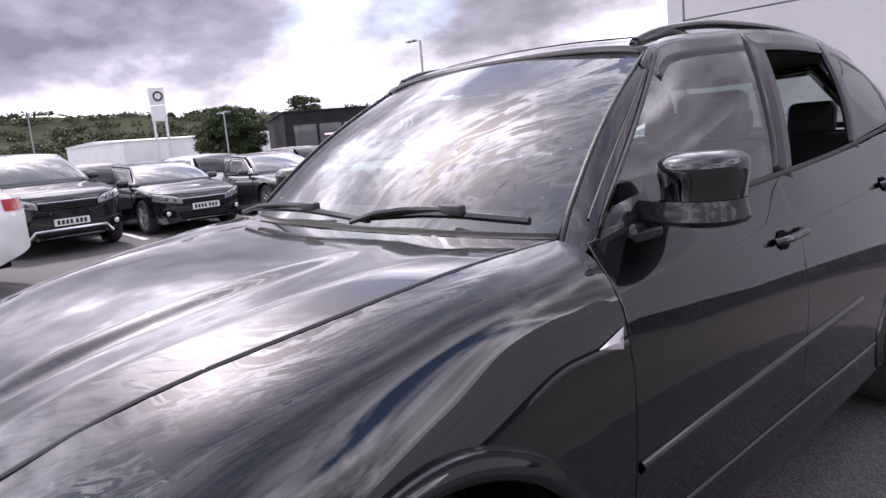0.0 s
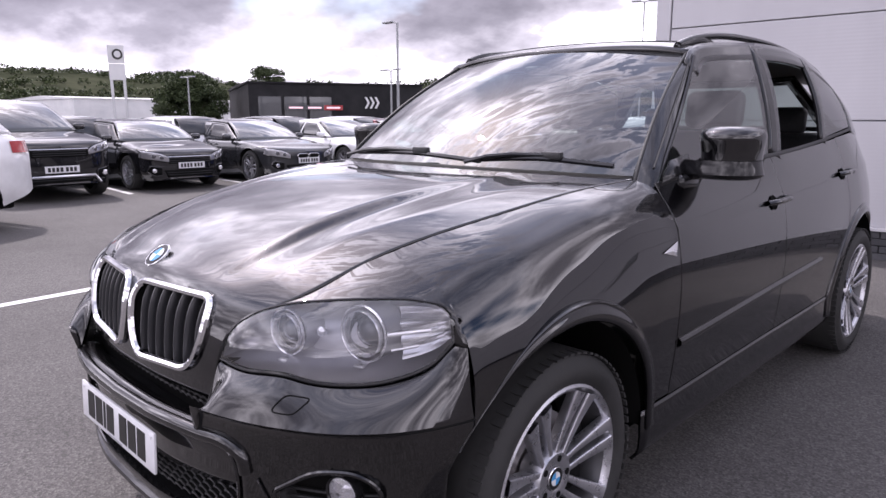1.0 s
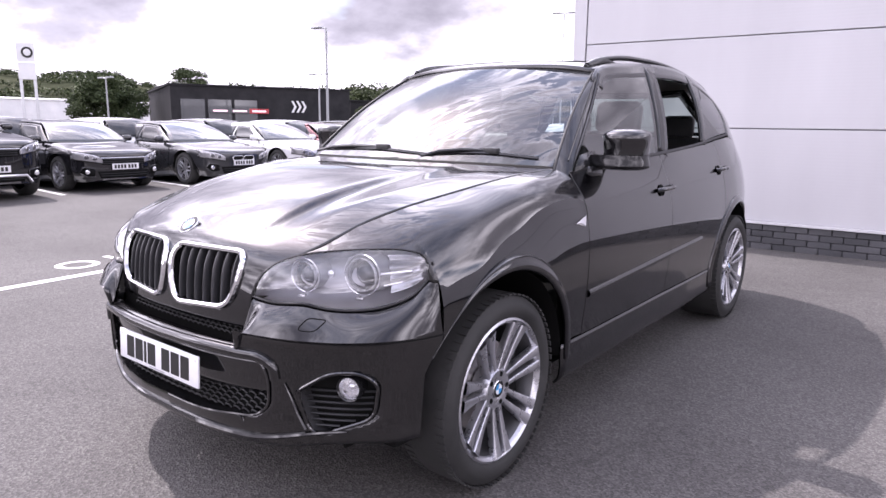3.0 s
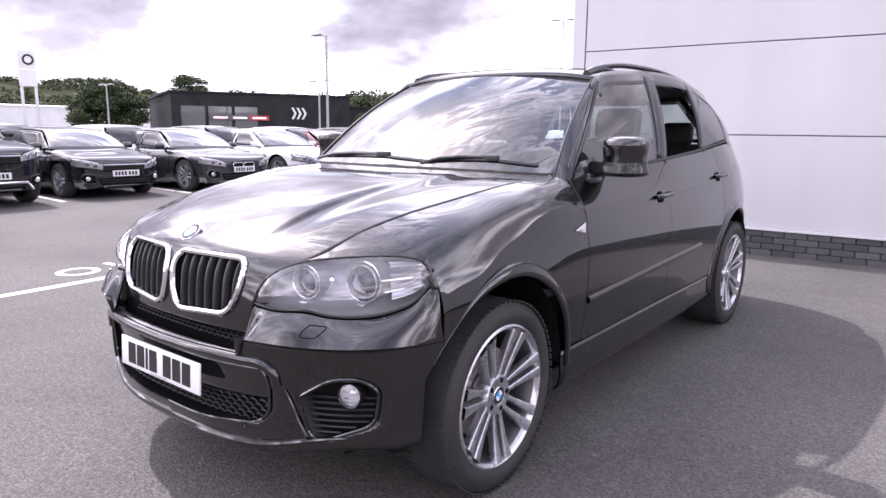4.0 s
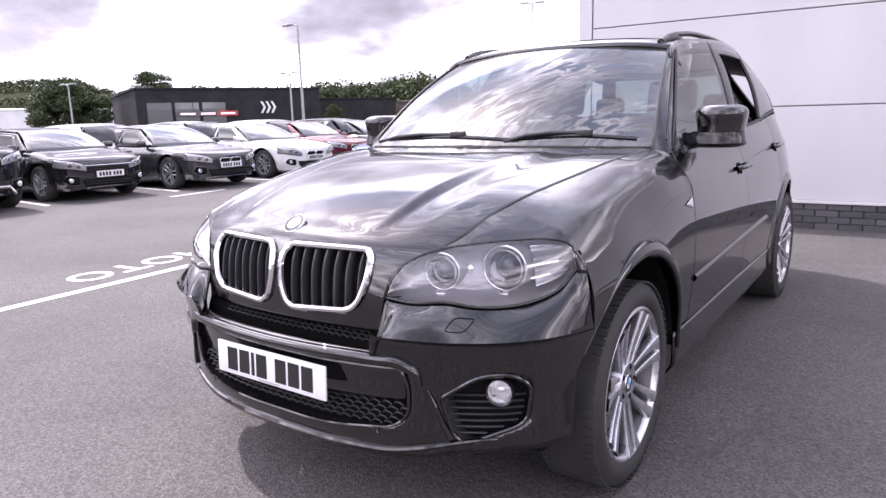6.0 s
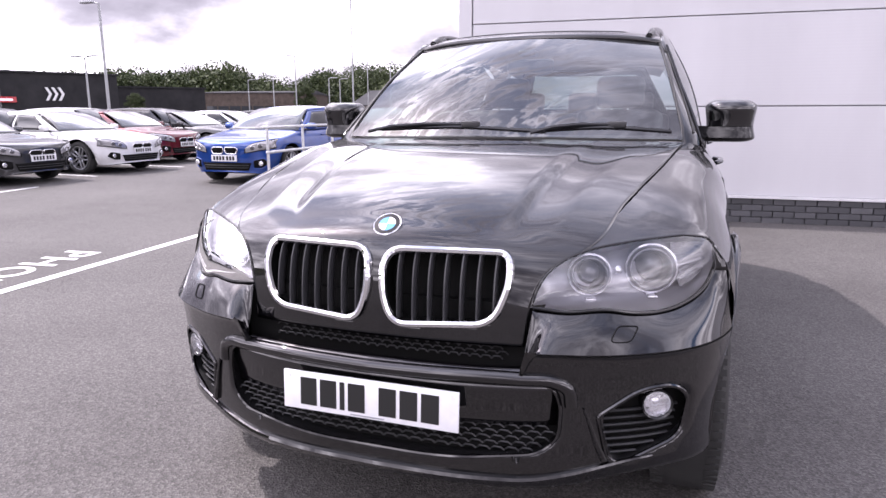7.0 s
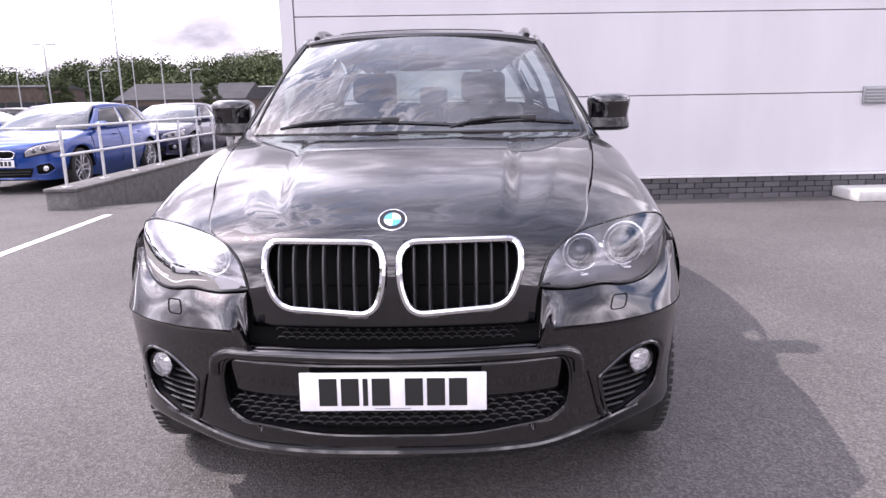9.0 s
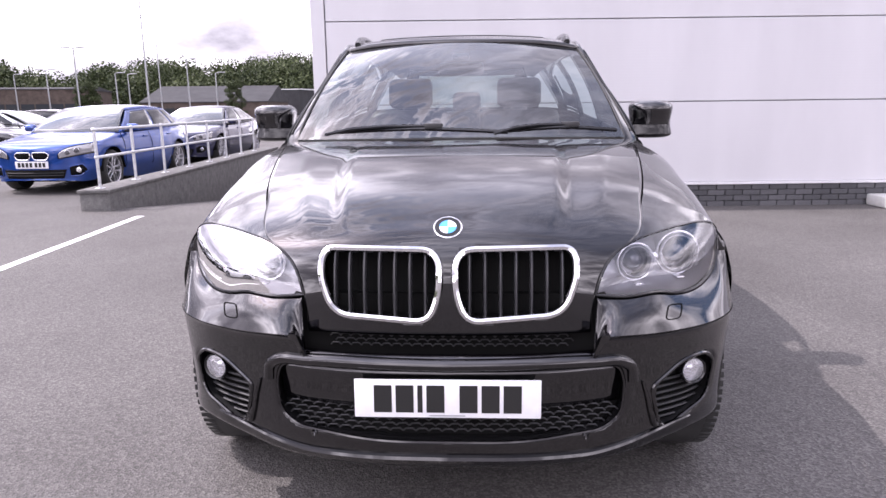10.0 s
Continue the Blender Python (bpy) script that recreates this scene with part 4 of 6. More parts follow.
def window(name, s, pts, mat, parent, label=""):
    """A pane on the cabin's side within a four-sided outline of (y, k)."""
    (ya, ka), (yb, kb), (yc, kc), (yd, kd) = pts

    def at(u, v):
        y = (ya * (1 - u) + yb * u) * (1 - v) + (yd * (1 - u) + yc * u) * v
        k = (ka * (1 - u) + kb * u) * (1 - v) + (kd * (1 - u) + kc * u) * v
        return mirrored(green(y, k) + Vector((0.001, 0, 0)), s)

    bm = grid(at, 12, 10)
    ob = part(name, bm, mat, parent, label)
    ob.visible_shadow = False
    return ob


def strip(pts, wide, s, out=0.004, n=16, thick=0.012):
    """A frame bar on the cabin's side along (y, k) points."""
    line = Spline(*pts)

    def at(u, v):
        p = line(u)
        d = line(min(u + 0.01, 1)) - line(max(u - 0.01, 0))
        d = Vector((d.x, d.y * 0.45)).normalized()
        q = p + Vector((-d.y, d.x / 0.45)) * wide * (v - 0.5)
        return mirrored(green(q.x, q.y) + Vector((out, 0, 0)), s)

    return grid(at, n, 3)


def build_sides():
    for s in (1, -1):
        build_wing(s)
        build_arch(s, 0.0)
        build_arch(s, AXLE_REAR)
        d1 = skin_panel("front_door", s, DOOR_A, DOOR_B, lambda y: 0.435, lambda y: BELT(y) - 0.006)
        d2 = skin_panel("rear_door", s, DOOR_B + 0.004, DOOR_C, lambda y: max(0.435, arch_z(y, ARCH_R)), lambda y: BELT(y) - 0.006, 36)
        skin_panel("rear_quarter", s, DOOR_C + 0.004, 3.96, lambda y: max(0.36, arch_z(y, ARCH_R)), lambda y: BELT(y) - 0.002, 56, 22)
        part("sill", grid(lambda u, v: mirrored(side(0.44 + 2.05 * u, 0.250 + 0.178 * v), s), 40, 8), BLACK_PAINT, CAR, thick=0.01)
        mo = bmesh.new()
        add_grid(mo, lambda u, v: mirrored(side(0.63 + 1.52 * u, 0.632 + 0.052 * u + 0.034 * (v - 1), 0.001 + 0.011 * math.sin(math.pi * v) ** 0.6), s), 40, 8)
        part("side_moulding", mo, BLACK_PAINT, CAR, "body-colour rubbing strip along the doors")
        for door, y, z in ((d1, 1.50, 1.012), (d2, 2.545, 1.068)):
            part("handle_cup", grid(lambda u, v: mirrored(side(y - 0.012 + 0.040 * v * math.cos(2 * math.pi * u), z - 0.006 + 0.030 * v * math.sin(2 * math.pi * u), 0.0075), s), 24, 2, close_u=True), DARK, door)
            path = [side(y - 0.075, z - 0.004, 0.008), side(y - 0.06, z, 0.026), side(y + 0.02, z + 0.003, 0.036), side(y + 0.10, z + 0.006, 0.030), side(y + 0.118, z + 0.006, 0.008)]
            sp = Spline(*path)
            part("door_handle", tube([mirrored(sp(i / 14), s) for i in range(15)], 0.0155, 10, flat=0.75), BLACK_PAINT, door)
        for y in (DOOR_A - 0.002, DOOR_B + 0.002, DOOR_C + 0.002):
            part("door_seal", tube([mirrored(side(y, z, -0.0075), s) for z in np.linspace(max(0.44, arch_z(y, ARCH_R)), BELT(y) - 0.04, 14)], 0.006, 5), DARK, CAR)
        # cabin sides: gutter, pillars, panes
        frame_mat = GLOSS_BLACK
        w1 = window("front_side_window", s, ((0.65, 0.0), (1.61, 0.02), (1.80, 0.95), (1.21, 0.93)), SIDE_GLASS, d1, "clear front side window")
        window("rear_side_window", s, ((1.76, 0.02), (2.36, 0.05), (2.52, 0.93), (1.93, 0.96)), PRIVACY_GLASS, d2, "dark privacy side window") if s < 0 else None
        q = window("quarter_window", s, ((2.44, 0.04), (3.02, 0.10), (2.98, 0.72), (2.60, 0.92)), PRIVACY_GLASS, CAR, "dark rear quarter window")
        part("b_pillar", strip([(1.675, -0.01), (1.755, 0.5), (1.862, 1.0)], 0.125, s), frame_mat, CAR, thick=0.02)
        part("c_pillar", strip([(2.40, -0.01), (2.475, 0.5), (2.56, 1.0)], 0.085, s), frame_mat, CAR, thick=0.02)
        part("window_trim", strip([(0.78, -0.005), (1.6, 0.0), (2.4, 0.015), (3.05, 0.06)], 0.016, s, 0.005, 40), TRIM, CAR, thick=0.01)
        part("cant_rail", strip([(1.185, 0.86), (1.27, 0.955), (1.42, 0.985), (1.6, 0.99), (1.8, 1.0), (2.4, 1.0), (2.8, 0.95), (3.1, 0.78)], 0.075, s, 0.003, 48), BLACK_PAINT, CAR, thick=0.02)
        part("d_pillar", strip([(3.10, -0.03), (3.14, 0.5), (3.06, 1.0)], 0.22, s, 0.003, 20), BLACK_PAINT, CAR, thick=0.02)
        # windscreen pillar, between the screen's edge and the door window's front edge
        def pillar(u, v):
            a = Vector((0.768 - 0.146 * u, 0.610 + 0.638 * u, 1.156 + 0.448 * u)) + Vector((0, -0.020, 0.026)) * math.sin(math.pi * u)
            b = green(0.640 + 0.60 * u, -0.03 + 0.975 * u) if u > -0.03 else green(0.622, -0.06) + Vector((0, 0.7, 0.55)) * (u + 0.03)
            sink = Vector((0.25, -0.3, 0.9)) * 0.035 * smooth(0.10, -0.06, u) if u < 0.1 else Vector()
            return mirrored(a.lerp(b, v) - sink + Vector((0.45, -0.5, 0.6)).normalized() * 0.006 * math.sin(math.pi * v) ** 0.8, s)

        part("a_pillar", grid(lambda u, v: pillar(-0.06 + 1.055 * u, v), 34, 12), BLACK_PAINT, CAR, thick=0.012)
        part("pillar_seal", tube([pillar(t, 0.02) + Vector((0, -0.002, 0.003)) for t in np.linspace(0, 1, 24)], 0.006, 6), TRIM, CAR)
        part("pillar_trim", tube([pillar(t, 0.93) + Vector((0.004 * s, -0.002, 0.002)) for t in np.linspace(0.06, 1, 24)], lambda t: 0.007 * min(1, 0.2 + 6 * t), 6), GLOSS_BLACK, CAR)
        part("pillar_trim", tube([pillar(t, 0.62) + Vector((0.002 * s, -0.002, 0.002)) for t in np.linspace(0.08, 1, 24)], 0.0035, 6), TRIM, CAR)
        # black corner behind the mirror
        bm = bmesh.new()
        tri = [green(0.64, -0.05), green(0.93, 0.0), green(0.90, 0.16), green(0.76, 0.13)]
        tri = [mirrored(p + Vector((0.006, 0, 0)), s) for p in tri]
        bm.faces.new([bm.verts.new(p) for p in tri])
        part("mirror_sail", bm, GLOSS_BLACK, CAR, thick=0.01)
        build_mirror(s)
        # roof rail
        rail = Spline((0.572, 1.27, 1.640), (0.578, 1.36, 1.668), (0.590, 1.54, 1.694), (0.604, 2.0, 1.710), (0.596, 2.5, 1.690), (0.575, 2.85, 1.650), (0.560, 3.00, 1.605))
        part("roof_rail", tube([mirrored(rail(t), s) for t in np.linspace(0, 1, 44)], lambda t: 0.017, 10, flat=0.85), GLOSS_BLACK, CAR, "black roof rail")
        part("rail_foot", tube([mirrored(p, s) for p in (Vector((0.571, 1.255, 1.630)), Vector((0.576, 1.33, 1.650)), Vector((0.582, 1.45, 1.672)), Vector((0.590, 1.62, 1.655)))], lambda t: 0.012 + 0.012 * math.sin(math.pi * t), 10), GLOSS_BLACK, CAR)


def build_mirror(s):
    """A door mirror: upper shell, lower shell, arm and glass."""
    def shell(u, v, z0, z1, puff, reach=1.0):
        t = 2 * math.pi * u
        c, sn = math.cos(t), math.sin(t)
        k = v
        x = 0.955 + 0.107 * (abs(c) ** 0.95) * (1 if c >= 0 else -reach)
        y = 0.945 + 0.062 * (abs(sn) ** 0.85) * (1.30 if sn >= 0 else -1.95)
        f = 0.91 + 0.09 * smooth(0.0, 0.55, k) - (1 - puff) * smooth(0.42, 1.0, k) ** 1.6
        return Vector(((0.955 + (x - 0.955) * f) * s, 0.945 + (y - 0.945) * f, z0 + (z1 - z0) * math.sin(k * math.pi / 2)))

    up = bmesh.new()
    add_grid(up, lambda u, v: shell(u, v, 1.208, 1.320, 0.62), 40, 10, close_u=True)
    top = [v for v in up.verts if v.co.z > 1.3198]
    up.faces.new(sorted(top, key=lambda v: math.atan2(v.co.y - 0.945, v.co.x - 0.955 * s)))
    m = part("door_mirror", up, BLACK_PAINT, CAR, "black painted door mirror")
    lo = bmesh.new()
    add_grid(lo, lambda u, v: shell(u, v, 1.206, 1.140, 0.66, 1.95), 40, 8, close_u=True)
    bot = [v for v in lo.verts if v.co.z < 1.1402]
    lo.faces.new(sorted(bot, key=lambda v: math.atan2(v.co.y - 0.945, v.co.x - 0.955 * s)))
    part("lower_shell", lo, GLOSS_BLACK, m)
    part("arm", tube([mirrored(Vector(p), s) for p in ((0.79, 0.86, 1.130), (0.835, 0.90, 1.150), (0.88, 0.925, 1.165), (0.97, 0.935, 1.172))], lambda t: 0.052 - 0.012 * t, 10, flat=0.45), GLOSS_BLACK, m)
    part("foot", box((0.82 * s - 0.04, 0.78, 1.10), (0.82 * s + 0.04, 0.92, 1.155), 0.02, 3), GLOSS_BLACK, m)
    part("mirror_glass", box((0.955 * s - 0.070, 1.016, 1.186), (0.955 * s + 0.070, 1.022, 1.284), 0.002), CHROME, m)


def build_cabin():
    def screen(u, v):
        x = (2 * u - 1)
        lo = Vector((0.762 * x, 0.475 + 0.135 * x * x, 1.168 - 0.010 * x * x))
        hi = Vector((0.618 * x, 1.150 + 0.095 * x * x, 1.634 - 0.030 * x * x))
        return lo.lerp(hi, v) + Vector((0, -0.020, 0.026)) * math.sin(math.pi * v)

    w = part("windscreen", grid(screen, 40, 24), SCREEN_GLASS, CAR, "clear windscreen reflecting broken clouds")
    w.visible_shadow = False
    band = grid(lambda u, v: screen(u, 0.955 + 0.045 * v) + Vector((0, 0.002, -0.003)), 40, 2)
    part("header_band", band, GLOSS_BLACK, CAR)
    part("scuttle", grid(lambda u, v: Vector((0.76 * (2 * u - 1), 0.405 + 0.10 * v + 0.12 * (2 * u - 1) ** 2, 1.140 + 0.020 * v - 0.006 * (2 * u - 1) ** 2)), 40, 4), TRIM, CAR, thick=0.01)

    def roof(u, v):
        x = 2 * u - 1
        y = 1.160 + 0.075 * x * x + (3.36 - 1.16 - 0.12 * x * x) * v
        return Vector((x * (ROOF_X(y) + 0.030), y, ROOF_Z(y) + 0.030 * (1 - x * x) - 0.022 * x ** 6 - 0.012 * (1 - smooth(0, 0.05, v))))

    part("roof", grid(roof, 40, 60), BLACK_PAINT, CAR, thick=0.03)
    part("sunroof", grid(lambda u, v: roof(0.15 + 0.70 * u, 0.06 + 0.52 * v) + Vector((0, 0, 0.004)), 24, 30), TINTED, CAR, "dark panoramic sunroof glass", thick=0.004)
    part("headlining", grid(lambda u, v: roof(u, v) + Vector((0, 0, -0.045)), 16, 16), material("grey_headlining", (0.22, 0.21, 0.20), 0.9), CAR)
    # tail
    def tail(u, v):
        x = 2 * u - 1
        return Vector((x * (0.46 + 0.20 * (1 - v)), 3.28 + 0.46 * (1 - v) - 0.20 * x * x, 1.22 + (ROOF_Z(3.4) - 1.20) * v))

    frame_keep = lambda u, v: not (0.07 < u < 0.93 and 0.08 < v < 0.88)
    part("tailgate", grid(tail, 24, 20, frame_keep), BLACK_PAINT, CAR, thick=0.02)
    r = part("rear_window", grid(lambda u, v: tail(0.06 + 0.88 * u, 0.07 + 0.82 * v), 12, 8), SIDE_GLASS, CAR, "rear window")
    r.visible_shadow = False
    # floor and inner shell
    part("floor_pan", box((-0.80, -0.45, 0.26), (0.80, 3.7, 0.36), 0.02), DARK, CAR)
    for s in (1, -1):
        part("inner_side", grid(lambda u, v: mirrored(side(0.50 + 3.2 * u, 0.40 + (BELT(0.50 + 3.2 * u) - 0.02 - 0.40) * v, -0.07), s), 30, 8, lambda u, v: not (abs(0.50 + 3.2 * u - AXLE_REAR) < 0.5 and v < 0.62)), DARK, CAR, thick=0.01)
    part("bulkhead", box((-0.72, 0.42, 0.36), (0.72, 0.50, 1.10), 0.02), DARK, CAR)
    part("rear_wall", box((-0.56, 3.50, 0.36), (0.56, 3.68, 1.18), 0.05), BLACK_PAINT, CAR)
    part("tail_bumper", grid(lambda u, v: mirrored(wrap(a_of_y(3.42) + (1 - a_of_y(3.42)) * (1 - abs(2 * u - 1)), 0.34 + 0.86 * v), 1 if u > 0.5 else -1), 50, 10), BLACK_PAINT, CAR, thick=0.02)
    part("engine_block", box((-0.52, -0.55, 0.34), (0.52, 0.40, 0.86), 0.05), DARK, CAR)
    # dashboard, wheel and seats
    part("dashboard", grid(lambda u, v: Vector((0.74 * (2 * u - 1), 0.56 + 0.52 * v, 1.115 + 0.05 * math.sin(math.pi * v) - 0.16 * smooth(0.75, 1.0, v))), 20, 14), LEATHER, CAR, thick=0.03)
    whl = part("steering_wheel", tube([(-0.37 + 0.19 * math.cos(t), 1.10 - 0.07 * math.sin(t), 1.09 + 0.175 * math.sin(t)) for t in np.linspace(0, 2 * math.pi, 33)[:-1]], 0.017, 8, closed=True), LEATHER, CAR)
    part("hub", lathe([(-0.02, 0.07), (0.02, 0.06), (0.03, 0.0)], 16, Matrix.Translation((-0.37, 1.09, 1.09)) @ Matrix.Rotation(radians(90), 4, "Z")), LEATHER, whl)
    for x, y in ((-0.37, 1.62), (0.37, 1.62)):
        seat = part("front_seat", box((x - 0.26, y - 0.20, 0.55), (x + 0.26, y + 0.36, 0.74), 0.06, 3), LEATHER, CAR)
        part("backrest", box((-0.27, -0.07, 0), (0.27, 0.07, 0.60), 0.06, 4, Matrix.Translation((x, y + 0.34, 0.70)) @ Matrix.Rotation(radians(-16), 4, "X")), LEATHER, seat)
        part("headrest", box((-0.15, -0.05, 0), (0.15, 0.05, 0.20), 0.045, 4, Matrix.Translation((x, y + 0.53, 1.29)) @ Matrix.Rotation(radians(-8), 4, "X")), LEATHER, seat)
        for k in (-0.05, 0.05):
            part("headrest_post", tube([(x + k, y + 0.51, 1.21), (x + k, y + 0.53, 1.30)], 0.007, 6), CHROME, seat)
    rear = part("rear_bench", box((-0.66, 2.45, 0.55), (0.66, 2.98, 0.75), 0.06, 3), LEATHER, CAR)
    part("backrest", box((-0.66, -0.07, 0), (0.66, 0.07, 0.58), 0.06, 4, Matrix.Translation((0, 2.95, 0.70)) @ Matrix.Rotation(radians(-18), 4, "X")), LEATHER, rear)
    for x in (-0.42, 0.0, 0.42):
        part("headrest", box((-0.115, -0.045, 0), (0.115, 0.045, 0.17), 0.04, 4, Matrix.Translation((x, 3.13, 1.245)) @ Matrix.Rotation(radians(-8), 4, "X")), LEATHER, rear)
    mir = part("interior_mirror", box((-0.12, -0.02, -0.035), (0.12, 0.02, 0.035), 0.018, 3, Matrix.Translation((0.0, 1.16, 1.50))), LEATHER, CAR)
    part("sensor_housing", box((-0.045, 1.045, 1.540), (0.045, 1.15, 1.575), 0.016, 3), LEATHER, CAR)
    # wipers
    for x0, x1, y0, y1, arm0 in ((0.20, 0.715, 0.470, 0.565, 0.42), (-0.56, 0.22, 0.51, 0.455, -0.06)):
        bl = Spline((x0, y0, 1.196), ((x0 + x1) / 2, (y0 + y1) / 2 - 0.01, 1.208), (x1, y1, 1.192))
        wp = part("wiper", tube([bl(t) for t in np.linspace(0, 1, 16)], 0.0115, 6, flat=0.9), GLOSS_BLACK, CAR, "black wiper blade")
        mid = bl(0.58)
        part("wiper_arm", tube([bl(0.0) + Vector((-0.04, -0.035, -0.010)), bl(0.1) + Vector((0, -0.018, 0.012)), bl(0.3) + Vector((0, -0.010, 0.016)), mid + Vector((0, 0, 0.014))], 0.0085, 6), GLOSS_BLACK, wp)
        part("clip", box((-0.04, -0.014, 0), (0.04, 0.014, 0.026), 0.006, 2, Matrix.Translation(mid)), TRIM, wp)


BARREL = material("barrel_grey", (0.12, 0.12, 0.125), 0.4, 0.7)


def build_wheel(c, s, parent, r=TYRE_R, width=0.285, rim=0.272, spokes=7, mat=None, tread=True):
    """A wheel with a tyre, a rim barrel, pairs of spokes, hub cap and brake disc; outward along s."""
    mat = mat or ALLOY
    w = width / 2
    m = Matrix.Translation(c) @ Matrix.Rotation(0 if s > 0 else math.pi, 4, "Z")
    prof = [(w - 0.022, rim - 0.004), (w - 0.006, rim + 0.012), (w, rim + 0.042), (w - 0.006, r - 0.035), (w - 0.022, r - 0.010), (w - 0.05, r - 0.001), (0, r), (-w + 0.05, r - 0.001), (-w + 0.02, r - 0.012), (-w, r - 0.05), (-w + 0.006, rim + 0.012), (-w + 0.02, rim - 0.01)]
    whl = part("wheel", lathe(prof, 64, m), RUBBER, parent, "black tyre on a silver double-spoke alloy wheel")
    if tread:
        bm = bmesh.new()
        for k in range(72):
            t = 2 * math.pi * k / 72
            for j, (x0, x1) in enumerate(((w - 0.052, w - 0.012), (-w + 0.012, -w + 0.052))):
                add_box(bm, (x0, -0.010, -0.004), (x1, 0.010, 0.002), m=m @ Matrix.Rotation(t + 0.02 * j, 4, "X") @ Matrix.Translation((0, 0, r - 0.002)))
        tagged(part("tread", bm, RUBBER, whl, smooth=False), kind="stuff")
    part("rim", lathe([(w - 0.030, rim - 0.022), (w - 0.016, rim - 0.016), (w - 0.010, rim - 0.006), (w - 0.014, rim + 0.002), (w - 0.024, rim)], 64, m), mat, whl)
    part("barrel", lathe([(w - 0.030, rim - 0.020), (w - 0.06, rim - 0.034), (-w + 0.05, rim - 0.045), (-w + 0.03, rim - 0.02)], 48, m), BARREL, whl)
    face = w - 0.040
    for k in range(spokes):
        for d in (-1, 1):
            bm = bmesh.new()
            t0 = 2 * math.pi * k / spokes + 0.25

            def spoke(u, v, t0=t0, d=d):
                rr = 0.055 + (rim - 0.020 - 0.055) * u
                lat = d * (0.0185 + 0.0135 * u) * (rim / 0.272)
                half = 0.0085 + 0.004 * u + 0.0095 * u * u
                ang = 2 * math.pi * v
                cw, ch = math.cos(ang), math.sin(ang)
                cw = (abs(cw) ** 0.28) * (1 if cw >= 0 else -1)
                ch = (abs(ch) ** 0.28) * (1 if ch >= 0 else -1)
                x = face - 0.012 + 0.034 * u ** 1.5 + (0.014 if ch > 0 else 0.02) * ch
                p = Vector((x, rr, lat + half * cw))
                return m @ (Matrix.Rotation(t0, 3, "X") @ p)

            add_grid(bm, spoke, 10, 16)
            bmesh.ops.remove_doubles(bm, verts=bm.verts, dist=0.0002)
            part("spoke", bm, mat, whl)
    part("hub", lathe([(face - 0.06, 0.085), (face - 0.004, 0.080), (face + 0.006, 0.072), (face + 0.006, 0.040), (face + 0.004, 0.036)], 36, m), mat, whl)
    for k in range(5):
        t = 2 * math.pi * k / 5
        part("wheel_bolt", lathe([(face - 0.01, 0.011), (face + 0.0075, 0.010), (face + 0.008, 0.0)], 10, m @ Matrix.Translation((0, 0.057 * math.cos(t), 0.057 * math.sin(t)))), DARK, whl)
    build_roundel(m @ Vector((face + 0.004, 0, 0)), (s, 0, 0), 0.034, whl)
    part("brake_disc", lathe([(-0.02, 0.0), (-0.02, 0.175), (0.005, 0.175), (0.006, 0.0)], 40, m), DISC, whl)
    part("caliper", box((-0.03, 0.09, -0.10), (0.05, 0.185, 0.10), 0.02, 2, m), DARK, whl)
    return whl


build_hood()
build_kidneys()
for s in (1, -1):
    build_headlamp(s)
build_bumper()
build_plate()
badge_at = min((hood(0.0, k / 400) for k in range(400)), key=lambda p: abs(p.y + 0.668))
build_roundel(badge_at + Vector((0, -0.002, 0.002)), (0, -0.62, 0.78), 0.041, CAR)
build_sides()
build_cabin()
for s in (1, -1):
    build_wheel(Vector((0.828 * s, 0.004, TYRE_R)), s, CAR, width=0.222)
    build_wheel(Vector((0.805 * s, AXLE_REAR, TYRE_R)), s, CAR, width=0.305)

# ---- the ground and the white building ----
TURN = Matrix.Rotation(radians(3.0), 4, "Z")  # the yard's grid against the car


def yard(x, y, z=0.0):
    """A place by the yard's own axes: x along the white wall from its corner, y away from it into the yard behind."""
    return CORNER + TURN.to_3x3() @ Vector((x, y, z))


CORNER = Vector((-1.92, 5.90, 0))
RAMP_W, RAMP_L, RAMP_D = 2.95, 9.0, 0.95


def build_ground():
    """One sheet to the horizon with a ramp that dips down along the building's flank."""
    bm = bmesh.new()
    xs = [-4000, -400, -80, -RAMP_W, 0.30, 80, 400, 4000]
    ys = [-4000, -400, -60, 0.45, RAMP_L, 80, 400, 4000]
    V = {}
    for x in xs:
        for y in ys:
            V[x, y] = bm.verts.new(yard(x, y))
    for a, b in zip(xs, xs[1:]):
        for c, d in zip(ys, ys[1:]):
            if a == -RAMP_W and c == 0.45:
                continue
            bm.faces.new((V[a, c], V[b, c], V[b, d], V[a, d]))
    p = [V[-RAMP_W, 0.45], V[0.30, 0.45]]
    q = [bm.verts.new(yard(0.30, RAMP_L, -RAMP_D)), bm.verts.new(yard(-RAMP_W, RAMP_L, -RAMP_D))]
    bm.faces.new((p[0], p[1], q[0], q[1]))
    bm.faces.new((q[1], q[0], V[0.30, RAMP_L], V[-RAMP_W, RAMP_L]))
    bm.faces.new((p[1], V[0.30, RAMP_L], q[0]))
    bm.faces.new((p[0], q[1], V[-RAMP_W, RAMP_L]))
    solid("ground", bm, ASPHALT, "worn grey asphalt of a car park", "ground", kind="structure", smooth=False)


build_ground()
WALL_H, PLINTH_H = 3.32, 0.285


